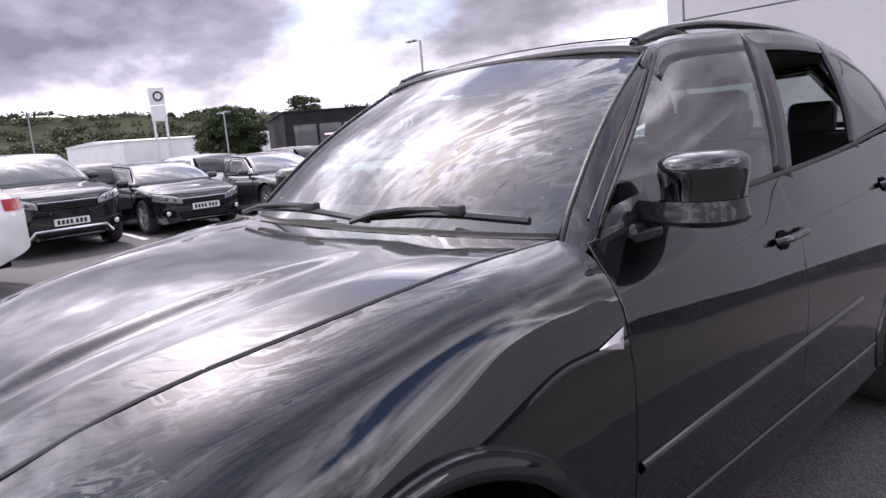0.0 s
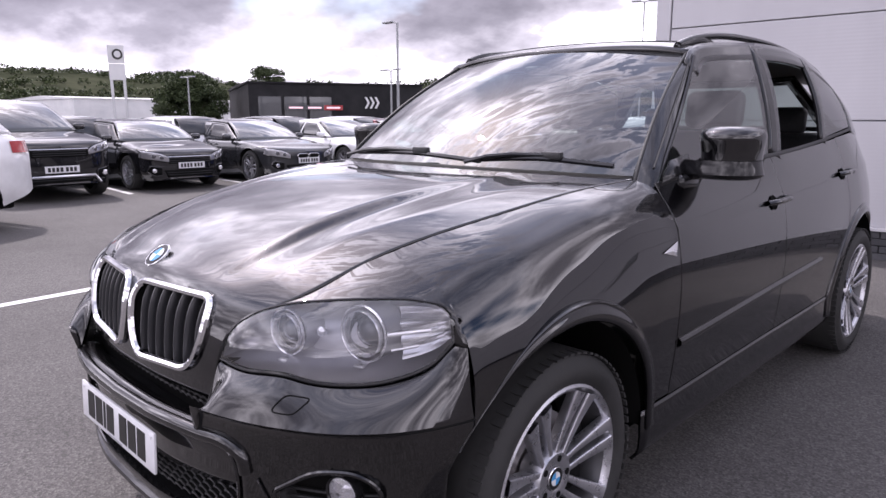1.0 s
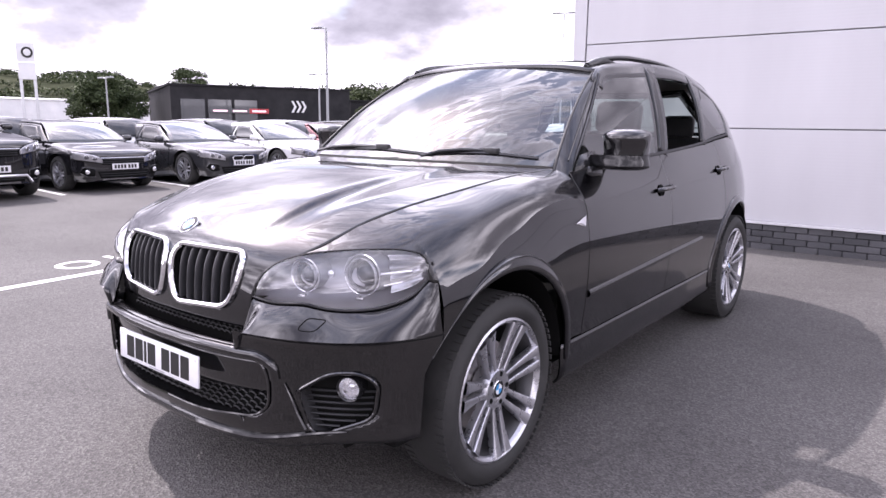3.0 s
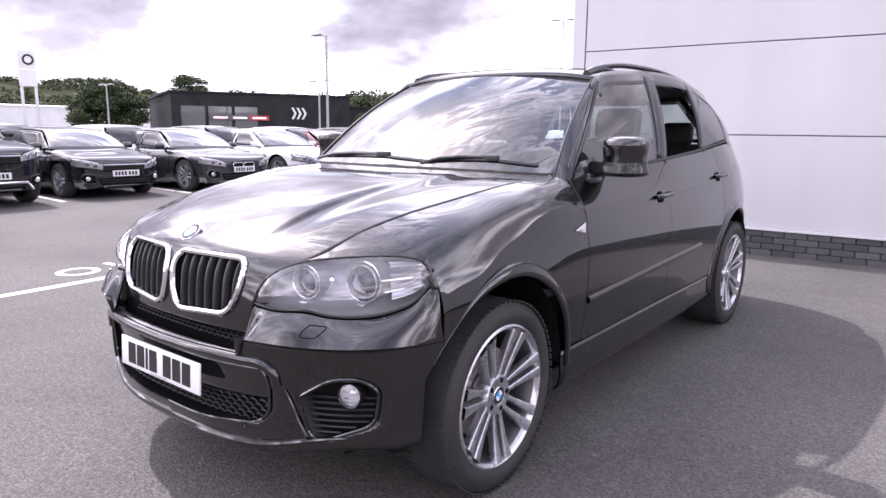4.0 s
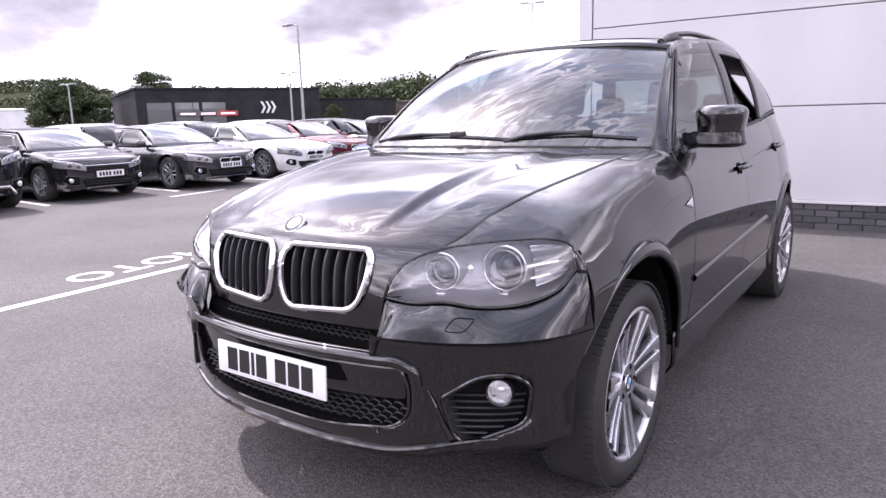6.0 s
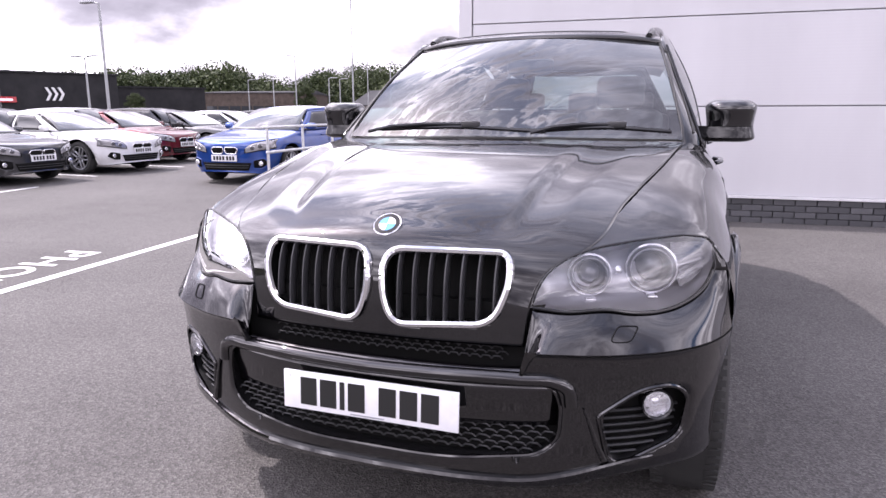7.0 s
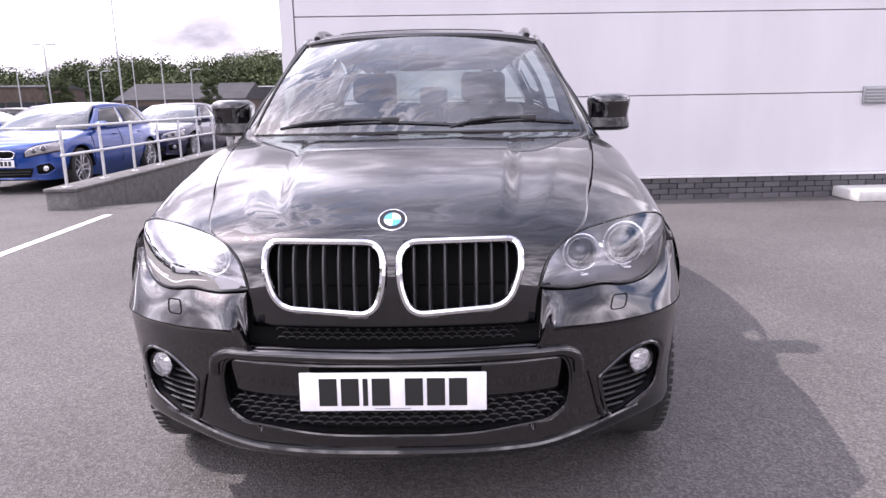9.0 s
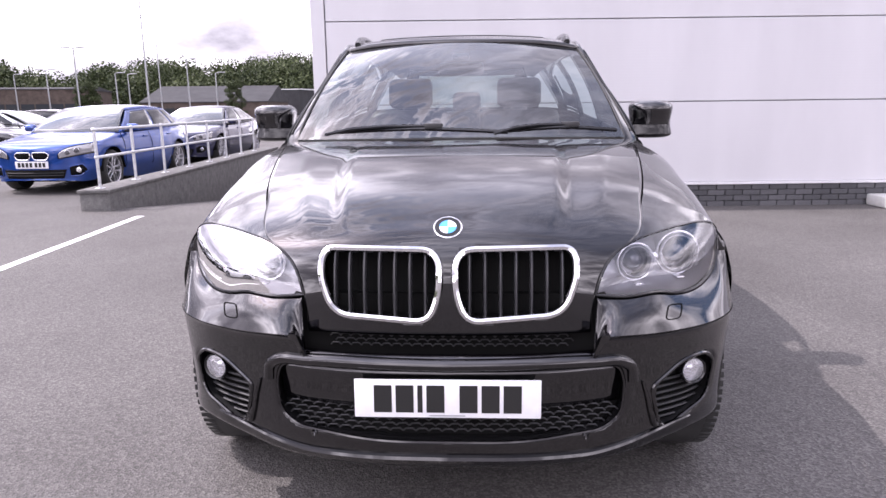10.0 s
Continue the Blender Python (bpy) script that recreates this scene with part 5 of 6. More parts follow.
def build_wall():
    """White cladding in metre-high panels over a brick plinth."""
    w = thing("wall_white", "white ribbed metal cladding above a dark brick plinth", "wall", kind="structure")
    L, D = 26.0, 22.0
    core = bmesh.new()
    add_box(core, (0.04, 0.04, PLINTH_H), (L, D, WALL_H - 0.02))
    bmesh.ops.transform(core, matrix=Matrix.Translation(CORNER) @ TURN, verts=core.verts)
    part("wall_core", core, JOINT, w, smooth=False)
    z = PLINTH_H + 0.03
    for top in (1.325, 2.32, WALL_H):
        for lo, hi in (((0.17, 0.0), (L, 0.05)), ((-0.0, 0.17), (0.05, D))):
            bm = box((lo[0], lo[1], z), (hi[0], hi[1], top - 0.012), 0.004, 1, Matrix.Translation(CORNER) @ TURN)
            part("cladding_panel", bm, CLADDING, w, smooth=False)
        z = top
    bm = bmesh.new()
    add_box(bm, (-0.008, -0.008, PLINTH_H), (0.155, 0.06, WALL_H), 0.003, 1)
    add_box(bm, (-0.008, -0.0, PLINTH_H), (0.05, 0.165, WALL_H), 0.003, 1)
    bmesh.ops.transform(bm, matrix=Matrix.Translation(CORNER) @ TURN, verts=bm.verts)
    part("corner_trim", bm, CLADDING, w, smooth=False)
    bm = bmesh.new()
    add_box(bm, (-0.03, -0.035, PLINTH_H - 0.005), (L, 0.02, PLINTH_H + 0.028), 0.004, 1)
    add_box(bm, (-0.03, -0.03, PLINTH_H - 0.005), (0.02, D, PLINTH_H + 0.026), 0.004, 1)
    bmesh.ops.transform(bm, matrix=Matrix.Translation(CORNER) @ TURN, verts=bm.verts)
    part("drip_flashing", bm, FLASHING, w, smooth=False)
    bm = bmesh.new()
    add_box(bm, (0.02, 0.022, -1.2), (L, D, PLINTH_H + 0.01))
    bmesh.ops.transform(bm, matrix=Matrix.Translation(CORNER) @ TURN, verts=bm.verts)
    part("plinth_core", bm, MORTAR, w, smooth=False)
    return w


WALL = build_wall()


def build_vent():
    v = thing("wall_vent", "small grey louvred vent on the white wall", "vent", Matrix.Translation(yard(7.42, -0.002, 1.17)) @ TURN)
    part("frame", box((-0.16, -0.03, 0), (0.16, 0.0, 0.22), 0.005), LAMP_GREY, v)
    for k in range(5):
        part("slat", box((-0.14, -0.045, 0.022 + k * 0.038), (0.14, -0.02, 0.045 + k * 0.038), 0.003), LAMP_GREY, v)


build_vent()
solid("kerb_block", box((0, -0.55, 0), (3.0, 0.0, 0.14), 0.02, 2), PALE_CONCRETE, "pale concrete kerb slab at the foot of the wall", "kerb", Matrix.Translation(yard(7.0, -0.0, 0)) @ TURN, kind="structure")


def marking(name, lo, hi, label):
    bm = bmesh.new()
    a, b = Vector(lo), Vector(hi)
    d = (b - a).normalized()
    n = Vector((-d.y, d.x, 0)) * 0.052
    k = max(int((b - a).length / 0.3), 1)
    rng = random.Random(len(label) + int(abs(lo[0] * 10)))
    P = [[bm.verts.new(a.lerp(b, i / k) + n * s * (1 + rng.uniform(-0.05, 0.05)) + Vector((0, 0, 0.004))) for s in (-1, 1)] for i in range(k + 1)]
    for p, q in zip(P, P[1:]):
        bm.faces.new((p[0], q[0], q[1], p[1]))
    return solid(name, bm, ROAD_PAINT, label, "road marking", kind="structure", group="bay lines")


marking("bay_line", (-3.62, -2.2, 0), (-4.11, 5.52, 0), "white painted bay line on the asphalt")
for k in range(9):
    y = 0.9 + 2.45 * k
    marking("bay_line", (-10.6 + 0.03 * y, y - 0.1, 0), (-15.4, y + 0.25, 0), "white bay line between the parked cars")
marking("bay_line", (-9.6, 5.0, 0), (-9.75, 6.3, 0), "short white stroke of a bay marking")


def build_photo():
    cu = bpy.data.curves.new("photo_letters", "FONT")
    cu.body, cu.size, cu.align_x, cu.space_character, cu.offset = "PHOTO", 0.50, "CENTER", 1.08, 0.008
    tmp = new("tmp", cu)
    dg = bpy.context.evaluated_depsgraph_get()
    me = bpy.data.meshes.new_from_object(tmp.evaluated_get(dg))
    bpy.data.objects.remove(tmp)
    me.materials.clear()
    me.materials.append(ROAD_PAINT)
    ob = new("bay_lettering", me)
    ob.matrix_basis = Matrix.Translation((-4.50, 1.42, 0.004)) @ Matrix.Rotation(radians(-90 + 6), 4, "Z")
    tagged(ob, "white painted word PHOTO on the asphalt", "road marking", kind="structure")


build_photo()


def build_railing():
    """A low concrete wall with a two-bar galvanised railing beside the ramp."""
    k = thing("ramp_wall", "low dark concrete retaining wall beside a ramp", "wall", kind="structure")
    x0 = -RAMP_W - 0.24
    bm = box((x0, 0.20, -1.1), (x0 + 0.40, RAMP_L + 0.5, 0.235), 0.012, 2, Matrix.Translation(CORNER) @ TURN)
    part("wall_body", bm, CONCRETE, k)
    part("coping", box((x0 - 0.015, 0.18, 0.235), (x0 + 0.415, RAMP_L + 0.5, 0.28), 0.008, 2, Matrix.Translation(CORNER) @ TURN), CONCRETE, k)
    r = thing("railing", "galvanised steel two-bar guard railing on a low wall", "railing")
    xr = x0 + 0.20
    n = 8
    for i in range(n):
        y = 0.38 + i * 1.08
        p = part("post", tube([yard(xr, y, 0.28), yard(xr, y, 1.05)], 0.021, 10), GALV, r)
        part("base_plate", box((-0.05, -0.05, 0.279), (0.05, 0.05, 0.290), 0.003, 1, Matrix.Translation(yard(xr, y)) @ TURN), GALV, p)
        part("ball_joint", lathe([(-0.032, 0.0), (-0.026, 0.02), (0, 0.030), (0.026, 0.02), (0.032, 0.0)], 12, Matrix.Translation(yard(xr, y, 1.05))), GALV, p)
        part("ball_joint", lathe([(-0.032, 0.0), (-0.026, 0.02), (0, 0.030), (0.026, 0.02), (0.032, 0.0)], 12, Matrix.Translation(yard(xr, y, 0.69))), GALV, p)
    for z in (0.69, 1.05):
        part("rail", tube([yard(xr, 0.38, z), yard(xr, 0.38 + (n - 1) * 1.08, z)], 0.020, 10), GALV, r)


build_railing()


# ---- parked cars ----
def parked_car(m, coat, label, length=4.5, width=1.82, height=1.45, bonnet=0.86, belt=0.95, wheel_r=0.33, wheelbase=2.75, front_axle=0.85,
               screen=(1.15, 1.95), tail=(3.5, 4.25), estate=False, grille="split", glass_dark=True, rim_mat=None, clear=0.20):
    """A parked car built from its side lines: y from the nose to the tail, x across."""
    c = thing("parked_car", label, "car", m, group="parked cars")
    W = width / 2
    axles = (front_axle, front_axle + wheelbase)
    ar = wheel_r + 0.055
    nose_w = table((0, 0.0), (0.006, 0.17), (0.025, 0.36), (0.06, 0.555), (0.11, 0.72), (0.20, 0.845), (0.42, 0.94), (0.8, 0.985), (1.4, 1.0), (length - 0.9, 1.0), (length - 0.35, 0.93), (length - 0.1, 0.84), (length, 0.72))
    top = table((0, bonnet - 0.175), (0.03, bonnet - 0.145), (0.10, bonnet - 0.105), (0.25, bonnet - 0.068), (0.7, bonnet - 0.01), (screen[0], bonnet + 0.055), (screen[1], belt), (tail[0], belt + 0.04), (length - 0.25, belt + 0.03 if estate else belt + 0.015), (length - 0.05, belt - 0.06), (length, belt - 0.2))
    low = table((0, clear + 0.03), (0.15, clear), (0.5, clear), (length - 0.5, clear + 0.03), (length, clear + 0.2))

    def flank(y, z):
        k = (z - clear) / (belt - clear)
        tuck = 1 - 0.10 * max(0, 0.25 - k) / 0.25 - 0.09 * max(0, (k - 0.62) / 0.38) ** 2
        swage = 0.010 * math.exp(-((k - 0.72) / 0.05) ** 2)
        return W * nose_w(y) * (tuck + swage)

    def corner(x, z):
        """How far back the front is at x."""
        lo, hi = 0.0, 0.9
        for _ in range(22):
            y = (lo + hi) / 2
            lo, hi = (y, hi) if flank(y, z) < x else (lo, y)
        return lo

    def skin(x, z, out=0.0):
        """A point on the front by its distance from the middle and height."""
        return Vector((x, corner(abs(x), z) - out, z))

    def shell(u, v):
        y = length * (0.25 * u ** 3 + 0.75 * u) if u > 0.12 else length * 0.7536 * u * (u / 0.12) ** 0.8
        a = 2 * v - 1
        s = 1 if a >= 0 else -1
        a = abs(a)
        zt = top(y)
        lo = low(y)
        for ax in axles:
            if abs(y - ax) < ar:
                lo = max(lo, wheel_r + math.sqrt(ar * ar - (y - ax) ** 2))
        sh = zt - 0.05
        if a < 0.45:
            k = a / 0.45
            x = flank(y, sh) * (k ** 0.9) * 0.96
            return Vector((x * s, y, zt + 0.012 * (1 - k * k) - 0.018 * k ** 4))
        k = (a - 0.45) / 0.55
        z = sh + (lo - sh) * k + 0.03 * (1 - k) ** 4
        return Vector((flank(y, z) * s, y, z))

    bm = grid(shell, 100, 60)
    bmesh.ops.remove_doubles(bm, verts=bm.verts, dist=0.0005)
    relaxed(bm, set(), 6)
    bmesh.ops.recalc_face_normals(bm, faces=bm.faces)
    body = part("body", bm, coat, c)
    part("tail_cap", grid(lambda u, v: Vector(((2 * u - 1) * flank(length, clear + 0.2 + (top(length) - clear - 0.2) * v), length + 0.03 * (1 - (2 * u - 1) ** 2), clear + 0.2 + (top(length) - clear - 0.2) * v)), 16, 8), coat, body)
    part("underside", box((-W * 0.72, 0.25, clear - 0.02), (W * 0.72, length - 0.25, belt - 0.25), 0.03), DARK, c)
    # cabin
    y0, y1 = screen
    y2, y3 = tail
    zb0, roofz = belt + 0.0, height
    rx = W * 0.62

    def cabin(y, k):
        """Half width and height on the cabin at y; k from the waist to the gutter."""
        wb = flank(y, belt) * 0.965
        return wb + (rx - wb) * k

    def roofline(y):
        if y < y1:
            return top(y) + (roofz - 0.05 - top(y)) * math.sin(math.pi / 2 * smooth(y0, y1 + 0.25, y) ** 0.9)
        if y > y2:
            k = min((y - y2) / (y3 - y2), 1)
            return roofz - 0.06 - (roofz - 0.06 - belt - 0.04) * k ** 1.4
        k = (y - y1) / (y2 - y1)
        return roofz - 0.05 * (1 - k) ** 2 - 0.06 * k ** 2

    scr_lo, scr_hi = top(y0) - 0.0, roofz - 0.075

    def screen_f(u, v):
        a = 2 * u - 1
        lo, hi = Vector((a * flank(y0 + 0.1, belt) * 0.955, y0 + 0.17 * a * a, scr_lo + 0.01)), Vector((a * rx * 1.0, y1 + 0.08 * a * a, scr_hi - 0.02 * a * a))
        return lo.lerp(hi, v) + Vector((0, -0.02, 0.035)) * math.sin(math.pi * v)

    part("windscreen", grid(screen_f, 20, 10), SCREEN_TINT, c, "windscreen", thick=0.006)

    def tail_f(u, v):
        a = 2 * u - 1
        lo, hi = Vector((a * flank(y3 - 0.1, belt) * 0.86, y3 - 0.10 * a * a, belt + 0.03)), Vector((a * rx * 0.93, y2 - 0.05 * a * a, roofz - 0.07 - 0.02 * a * a))
        return lo.lerp(hi, v) + Vector((0, 0.02, 0.03)) * math.sin(math.pi * v)

    part("rear_window", grid(tail_f, 16, 8), TINTED, c, thick=0.006)
    part("roof", grid(lambda u, v: Vector(((2 * u - 1) * (rx + 0.012), y1 + 0.08 * (2 * u - 1) ** 2 * (1 - 2 * v) + (y2 - y1) * v, roofz - 0.075 * (1 - v) ** 2 - 0.07 * v ** 2 - 0.020 * (2 * u - 1) ** 2 - 0.03 * (2 * u - 1) ** 6)), 16, 14), coat, c, thick=0.02)
    for s in (1, -1):
        ends = ((y0 + 0.17, y1 + 0.08), (y3 - 0.10, y2 - 0.05))

        def flank_glass(u, v):
            yl = ends[0][0] + (ends[1][0] - ends[0][0]) * u
            yh = ends[0][1] + (ends[1][1] - ends[0][1]) * u
            y = yl + (yh - yl) * v
            z = belt - 0.015 + 0.04 * u + (roofz - 0.088 - 0.03 * (2 * u - 1) ** 2 - belt - 0.02 * u) * v
            wl = flank(min(max(yl, 0.9), length - 0.3), belt) * 0.955
            return Vector(((wl + (rx + 0.005 - wl) * v + 0.022 * math.sin(math.pi * v)) * s, y, z))

        part("cabin_side", grid(flank_glass, 20, 8), coat, c, thick=0.02)
        for lo, hi in ((0.10, 0.46), (0.49, 0.80), (0.83, 0.95)):
            bmw = grid(lambda u, v: flank_glass(lo + (hi - lo) * u, 0.07 + 0.83 * v) + Vector((0.006 * s, 0, 0)), 8, 6)
            part("side_window", bmw, TINTED, c, thick=0.004)
        mx = flank(y0 + 0.35, belt) + 0.10
        part("door_mirror", box((-0.10, -0.06, -0.06), (0.10, 0.06, 0.06), 0.045, 3, Matrix.Translation((mx * s, y0 + 0.42, belt + 0.06))), coat, c)
        part("mirror_arm", box((-0.09, -0.03, -0.015), (0.05, 0.03, 0.02), 0.01, 1, Matrix.Translation(((mx - 0.09) * s, y0 + 0.42, belt - 0.005))), TRIM, c)
        for y, w in ((y0 + 0.95, 0.12), (y0 + 1.95, 0.12)):
            part("door_handle", box((-0.012, -0.09, -0.014), (0.022, 0.09, 0.014), 0.01, 2, Matrix.Translation((flank(y, belt - 0.10) * s, y, belt - 0.11))), coat, c)
        for y in (y0 + 0.12, y0 + 1.12, y0 + 2.1):
            if not any(abs(y - ax) < ar for ax in axles):
                part("door_gap", tube([Vector(((flank(y, z) + 0.0005) * s, y, z)) for z in np.linspace(clear + 0.12, belt - 0.03, 9)], 0.004, 4), DARK, c)
        # lamps, wrapped round the front corners
        def lamp(u, v, out=0.010):
            x = W * (0.46 + 0.47 * u)
            z = bonnet - 0.305 + 0.080 * u + v * (0.132 + 0.012 * u - 0.06 * (1 - u) ** 6)
            return mirrored(skin(x, z, out), s)

        h = part("headlamp", grid(lamp, 16, 6), CAR_LAMP, c, "clear headlamp", thick=0.008)
        part("lamp_surround", grid(lambda u, v: lamp(-0.05 + 1.05 * u, -0.10 + 1.2 * v, 0.006), 14, 6), DARK, h)
        for u, r in ((0.30, 0.036), (0.60, 0.041)):
            m1 = Matrix.Translation(lamp(u, 0.5, 0.012)) @ Matrix.Rotation(radians(-90 + 25 * s), 4, "Z")
            part("lamp_ring", lathe([(0.0, r * 1.15), (0.008, r * 1.1), (0.010, r * 0.95), (0.004, r * 0.85)], 18, m1), SATIN, h)
            part("lamp_eye", lathe([(0.004, r * 0.86), (0.010, r * 0.5), (0.012, 0.0)], 14, m1), PROJECTOR_GLASS, h)
        o = round_outline((W * 0.60, clear + 0.235), (W * 0.80, clear + 0.27), (W * 0.86, clear + 0.17), (W * 0.74, clear + 0.09), (W * 0.60, clear + 0.09), r=0.03, n=3)
        bmh = bmesh.new()
        bmh.faces.new([bmh.verts.new(mirrored(skin(x, z, 0.004), s)) for x, z in o])
        part("side_intake", bmh, DARK, c, thick=0.004)
        part("intake_lip", tube([mirrored(skin(x, z, 0.004), s) for x, z in o], 0.008, 6, closed=True), coat, c)
        part("tail_lamp", grid(lambda u, v: Vector(((flank(length - 0.32 + 0.30 * u, belt - 0.20 + 0.14 * v) + 0.006) * s, length - 0.32 + 0.30 * u, belt - 0.20 + 0.14 * v)), 8, 5), TAIL_RED, c, "red tail lamp")
        part("fog_lamp", lathe([(0, 0.045), (0.012, 0.035), (0.015, 0.0)], 14, Matrix.Translation(mirrored(skin(W * 0.74, clear + 0.18, 0.010), s)) @ Matrix.Rotation(radians(-90), 4, "Z")), BULB, c)
        for ax in axles:
            car_wheel(c, s, W, ax, wheel_r, rim_mat)
            part("arch_liner", grid(lambda u, v: Vector(((W * 0.985 - 0.30 * v) * s, ax + (ar - 0.004) * math.cos(math.pi * u), wheel_r + (ar - 0.004) * math.sin(math.pi * u))), 16, 2), DARK, c)
    zg = bonnet - 0.262
    if grille == "split":
        for s in (1, -1):
            o = round_outline((0.018, zg + 0.052), (0.23, zg + 0.052), (0.275, zg + 0.01), (0.235, zg - 0.062), (0.05, zg - 0.062), (0.018, zg - 0.02), r=0.03, n=3)
            bm = bmesh.new()
            bm.faces.new([bm.verts.new(mirrored(skin(x, z, 0.008), s)) for x, z in o])
            g = part("grille", bm, DARK, c, "dark double grille", thick=0.006)
            part("grille_frame", tube([mirrored(skin(x, z, 0.012), s) for x, z in o], 0.0085, 6, closed=True), CHROME, g)
            for k in range(6):
                x = 0.05 + 0.034 * k
                part("slat", tube([mirrored(skin(x, zg - 0.05, 0.012), s), mirrored(skin(x, zg + 0.045, 0.012), s)], 0.004, 4), GLOSS_BLACK, g)
    else:
        g = part("grille", grid(lambda u, v: skin(-0.42 + 0.84 * u, zg - 0.07 + 0.115 * v, 0.008), 20, 3), DARK, c, "dark bar grille", thick=0.01)
        for k in range(3):
            part("grille_bar", tube([skin(x, zg - 0.045 + 0.034 * k, 0.014) for x in np.linspace(-0.40, 0.40, 13)], 0.006, 5), TRIM, g)
        part("chrome_bar", tube([skin(x, zg + 0.052, 0.012) for x in np.linspace(-0.44, 0.44, 13)], 0.013, 6), SATIN, g)
        if clear > 0.24:
            part("skid_bar", tube([skin(x, z, 0.006) for x, z in ((-0.62, clear + 0.03), (-0.52, clear + 0.15), (0, clear + 0.155), (0.52, clear + 0.15), (0.62, clear + 0.03))], 0.032, 8), SATIN, c, "silver lower bar")

    def mouth(u, v):
        z = clear + 0.055 + 0.135 * v
        return skin((2 * u - 1) * W * (0.50 + 0.06 * v), z, 0.005)

    li = part("lower_intake", grid(mouth, 20, 4), DARK, c, thick=0.004)
    for k in range(2):
        part("intake_bar", tube([mouth(t, 0.35 + 0.3 * k) + Vector((0, -0.004, 0)) for t in np.linspace(0.02, 0.98, 13)], 0.005, 5), TRIM, li)
    pl = part("number_plate", box((-0.26, -0.024, clear + 0.215), (0.26, -0.014, clear + 0.325), 0.002, 1), WHITE_PLASTIC, c)
    for i in range(7):
        x = -0.22 + i * 0.062 + (0.02 if i > 3 else 0)
        part("bar", box((x, -0.0265, clear + 0.235), (x + 0.042, -0.024, clear + 0.305)), INK, pl)
    return c


TAIL_RED = material("tail_lamp_red", (0.35, 0.01, 0.015), 0.12, coat=1.0)


def car_wheel(c, s, W, ax, r, rim_mat):
    rim_mat = rim_mat or ALLOY
    m = Matrix.Translation(((W - 0.125) * s, ax, r)) @ Matrix.Rotation(0 if s > 0 else math.pi, 4, "Z")
    rim = r * 0.72
    w = part("wheel", lathe([(0.09, rim), (0.108, rim + 0.03), (0.10, r - 0.02), (0.07, r), (-0.07, r), (-0.10, r - 0.02), (-0.10, rim)], 36, m), RUBBER, c)
    part("rim", lathe([(0.085, rim + 0.004), (0.098, rim), (0.092, rim - 0.018), (0.02, rim - 0.03)], 36, m), rim_mat, w)
    part("wheel_well", lathe([(0.02, rim - 0.02), (0.01, 0.0)], 24, m), DARK, w)
    for k in range(5):
        for d in (-1, 1):
            t = 2 * math.pi * k / 5
            bm = box((0.045, 0.03, d * 0.03 - 0.014), (0.082, rim - 0.005, d * 0.03 + 0.014), 0.006, 1, m @ Matrix.Rotation(t + 0.06 * d, 4, "X"))
            part("spoke", bm, rim_mat, w)
    part("hub", lathe([(0.03, 0.06), (0.085, 0.05), (0.09, 0.0)], 16, m), rim_mat, w)


def heading(x, y, deg):
    """A pose with the nose at (x, y); deg 0 faces -y, 90 faces +x."""
    return Matrix.Translation((x, y, 0)) @ Matrix.Rotation(radians(deg), 4, "Z")


WHITE_COAT = paint("white_paint", (0.72, 0.72, 0.73))
BLACK_COAT = paint("black_paint", (0.011, 0.011, 0.013))
CHARCOAL = paint("charcoal_paint", (0.035, 0.036, 0.040), 0.3)
BLUE_COAT = paint("bright_blue_paint", (0.018, 0.062, 0.27), 0.45)
NAVY_COAT = paint("dark_blue_paint", (0.03, 0.032, 0.075), 0.4)
RED_COAT = paint("red_paint", (0.10, 0.008, 0.014), 0.2)
SILVER_COAT = paint("silver_paint", (0.42, 0.43, 0.45), 0.6)

SUV = dict(length=4.75, width=1.93, height=1.72, bonnet=1.06, belt=1.13, wheel_r=0.37, wheelbase=2.93, front_axle=0.86, screen=(1.25, 2.15), tail=(4.15, 4.62), estate=True, clear=0.26)
HATCH = dict(length=4.32, width=1.78, height=1.43, bonnet=0.87, belt=0.94, wheel_r=0.325, wheelbase=2.68, front_axle=0.82, screen=(1.10, 1.95), tail=(3.65, 4.20), estate=True)
SALOON = dict(length=4.75, width=1.84, height=1.41, bonnet=0.85, belt=0.92, wheel_r=0.335, wheelbase=2.90, front_axle=0.86, screen=(1.25, 2.15), tail=(3.45, 4.30))

ROW_HATCH = dict(HATCH, height=1.37, bonnet=0.84, belt=0.90)
ROW_SALOON = dict(SALOON, height=1.36, bonnet=0.82, belt=0.885)

parked_car(heading(-7.08, -3.69, 18), WHITE_COAT, "white sport utility car with dark windows and silver wheels", grille="split", **SUV)
parked_car(heading(-10.1, 2.05, 94), BLACK_COAT, "black sport utility car with a silver lower bar", grille="bar", **SUV)
parked_car(heading(-10.5, 4.4, 92), BLACK_COAT, "black hatchback with clear headlamps", grille="bar", **ROW_HATCH)
parked_car(heading(-10.13, 6.8, 91), CHARCOAL, "dark charcoal saloon with a double grille", **ROW_SALOON)
parked_car(heading(-10.25, 9.35, 90), WHITE_COAT, "white saloon with a double grille", **ROW_SALOON)
parked_car(heading(-11.2, 11.9, 92), RED_COAT, "red hatchback with a double grille", **ROW_HATCH)
parked_car(heading(-11.0, 14.4, 94), CHARCOAL, "dark grey saloon in a row of parked cars", **ROW_SALOON)
parked_car(heading(-11.2, 17.0, 94), SILVER_COAT, "silver saloon in a row of parked cars", **ROW_SALOON)
parked_car(heading(-11.3, 19.7, 94), BLACK_COAT, "black saloon in a row of parked cars", **ROW_SALOON)
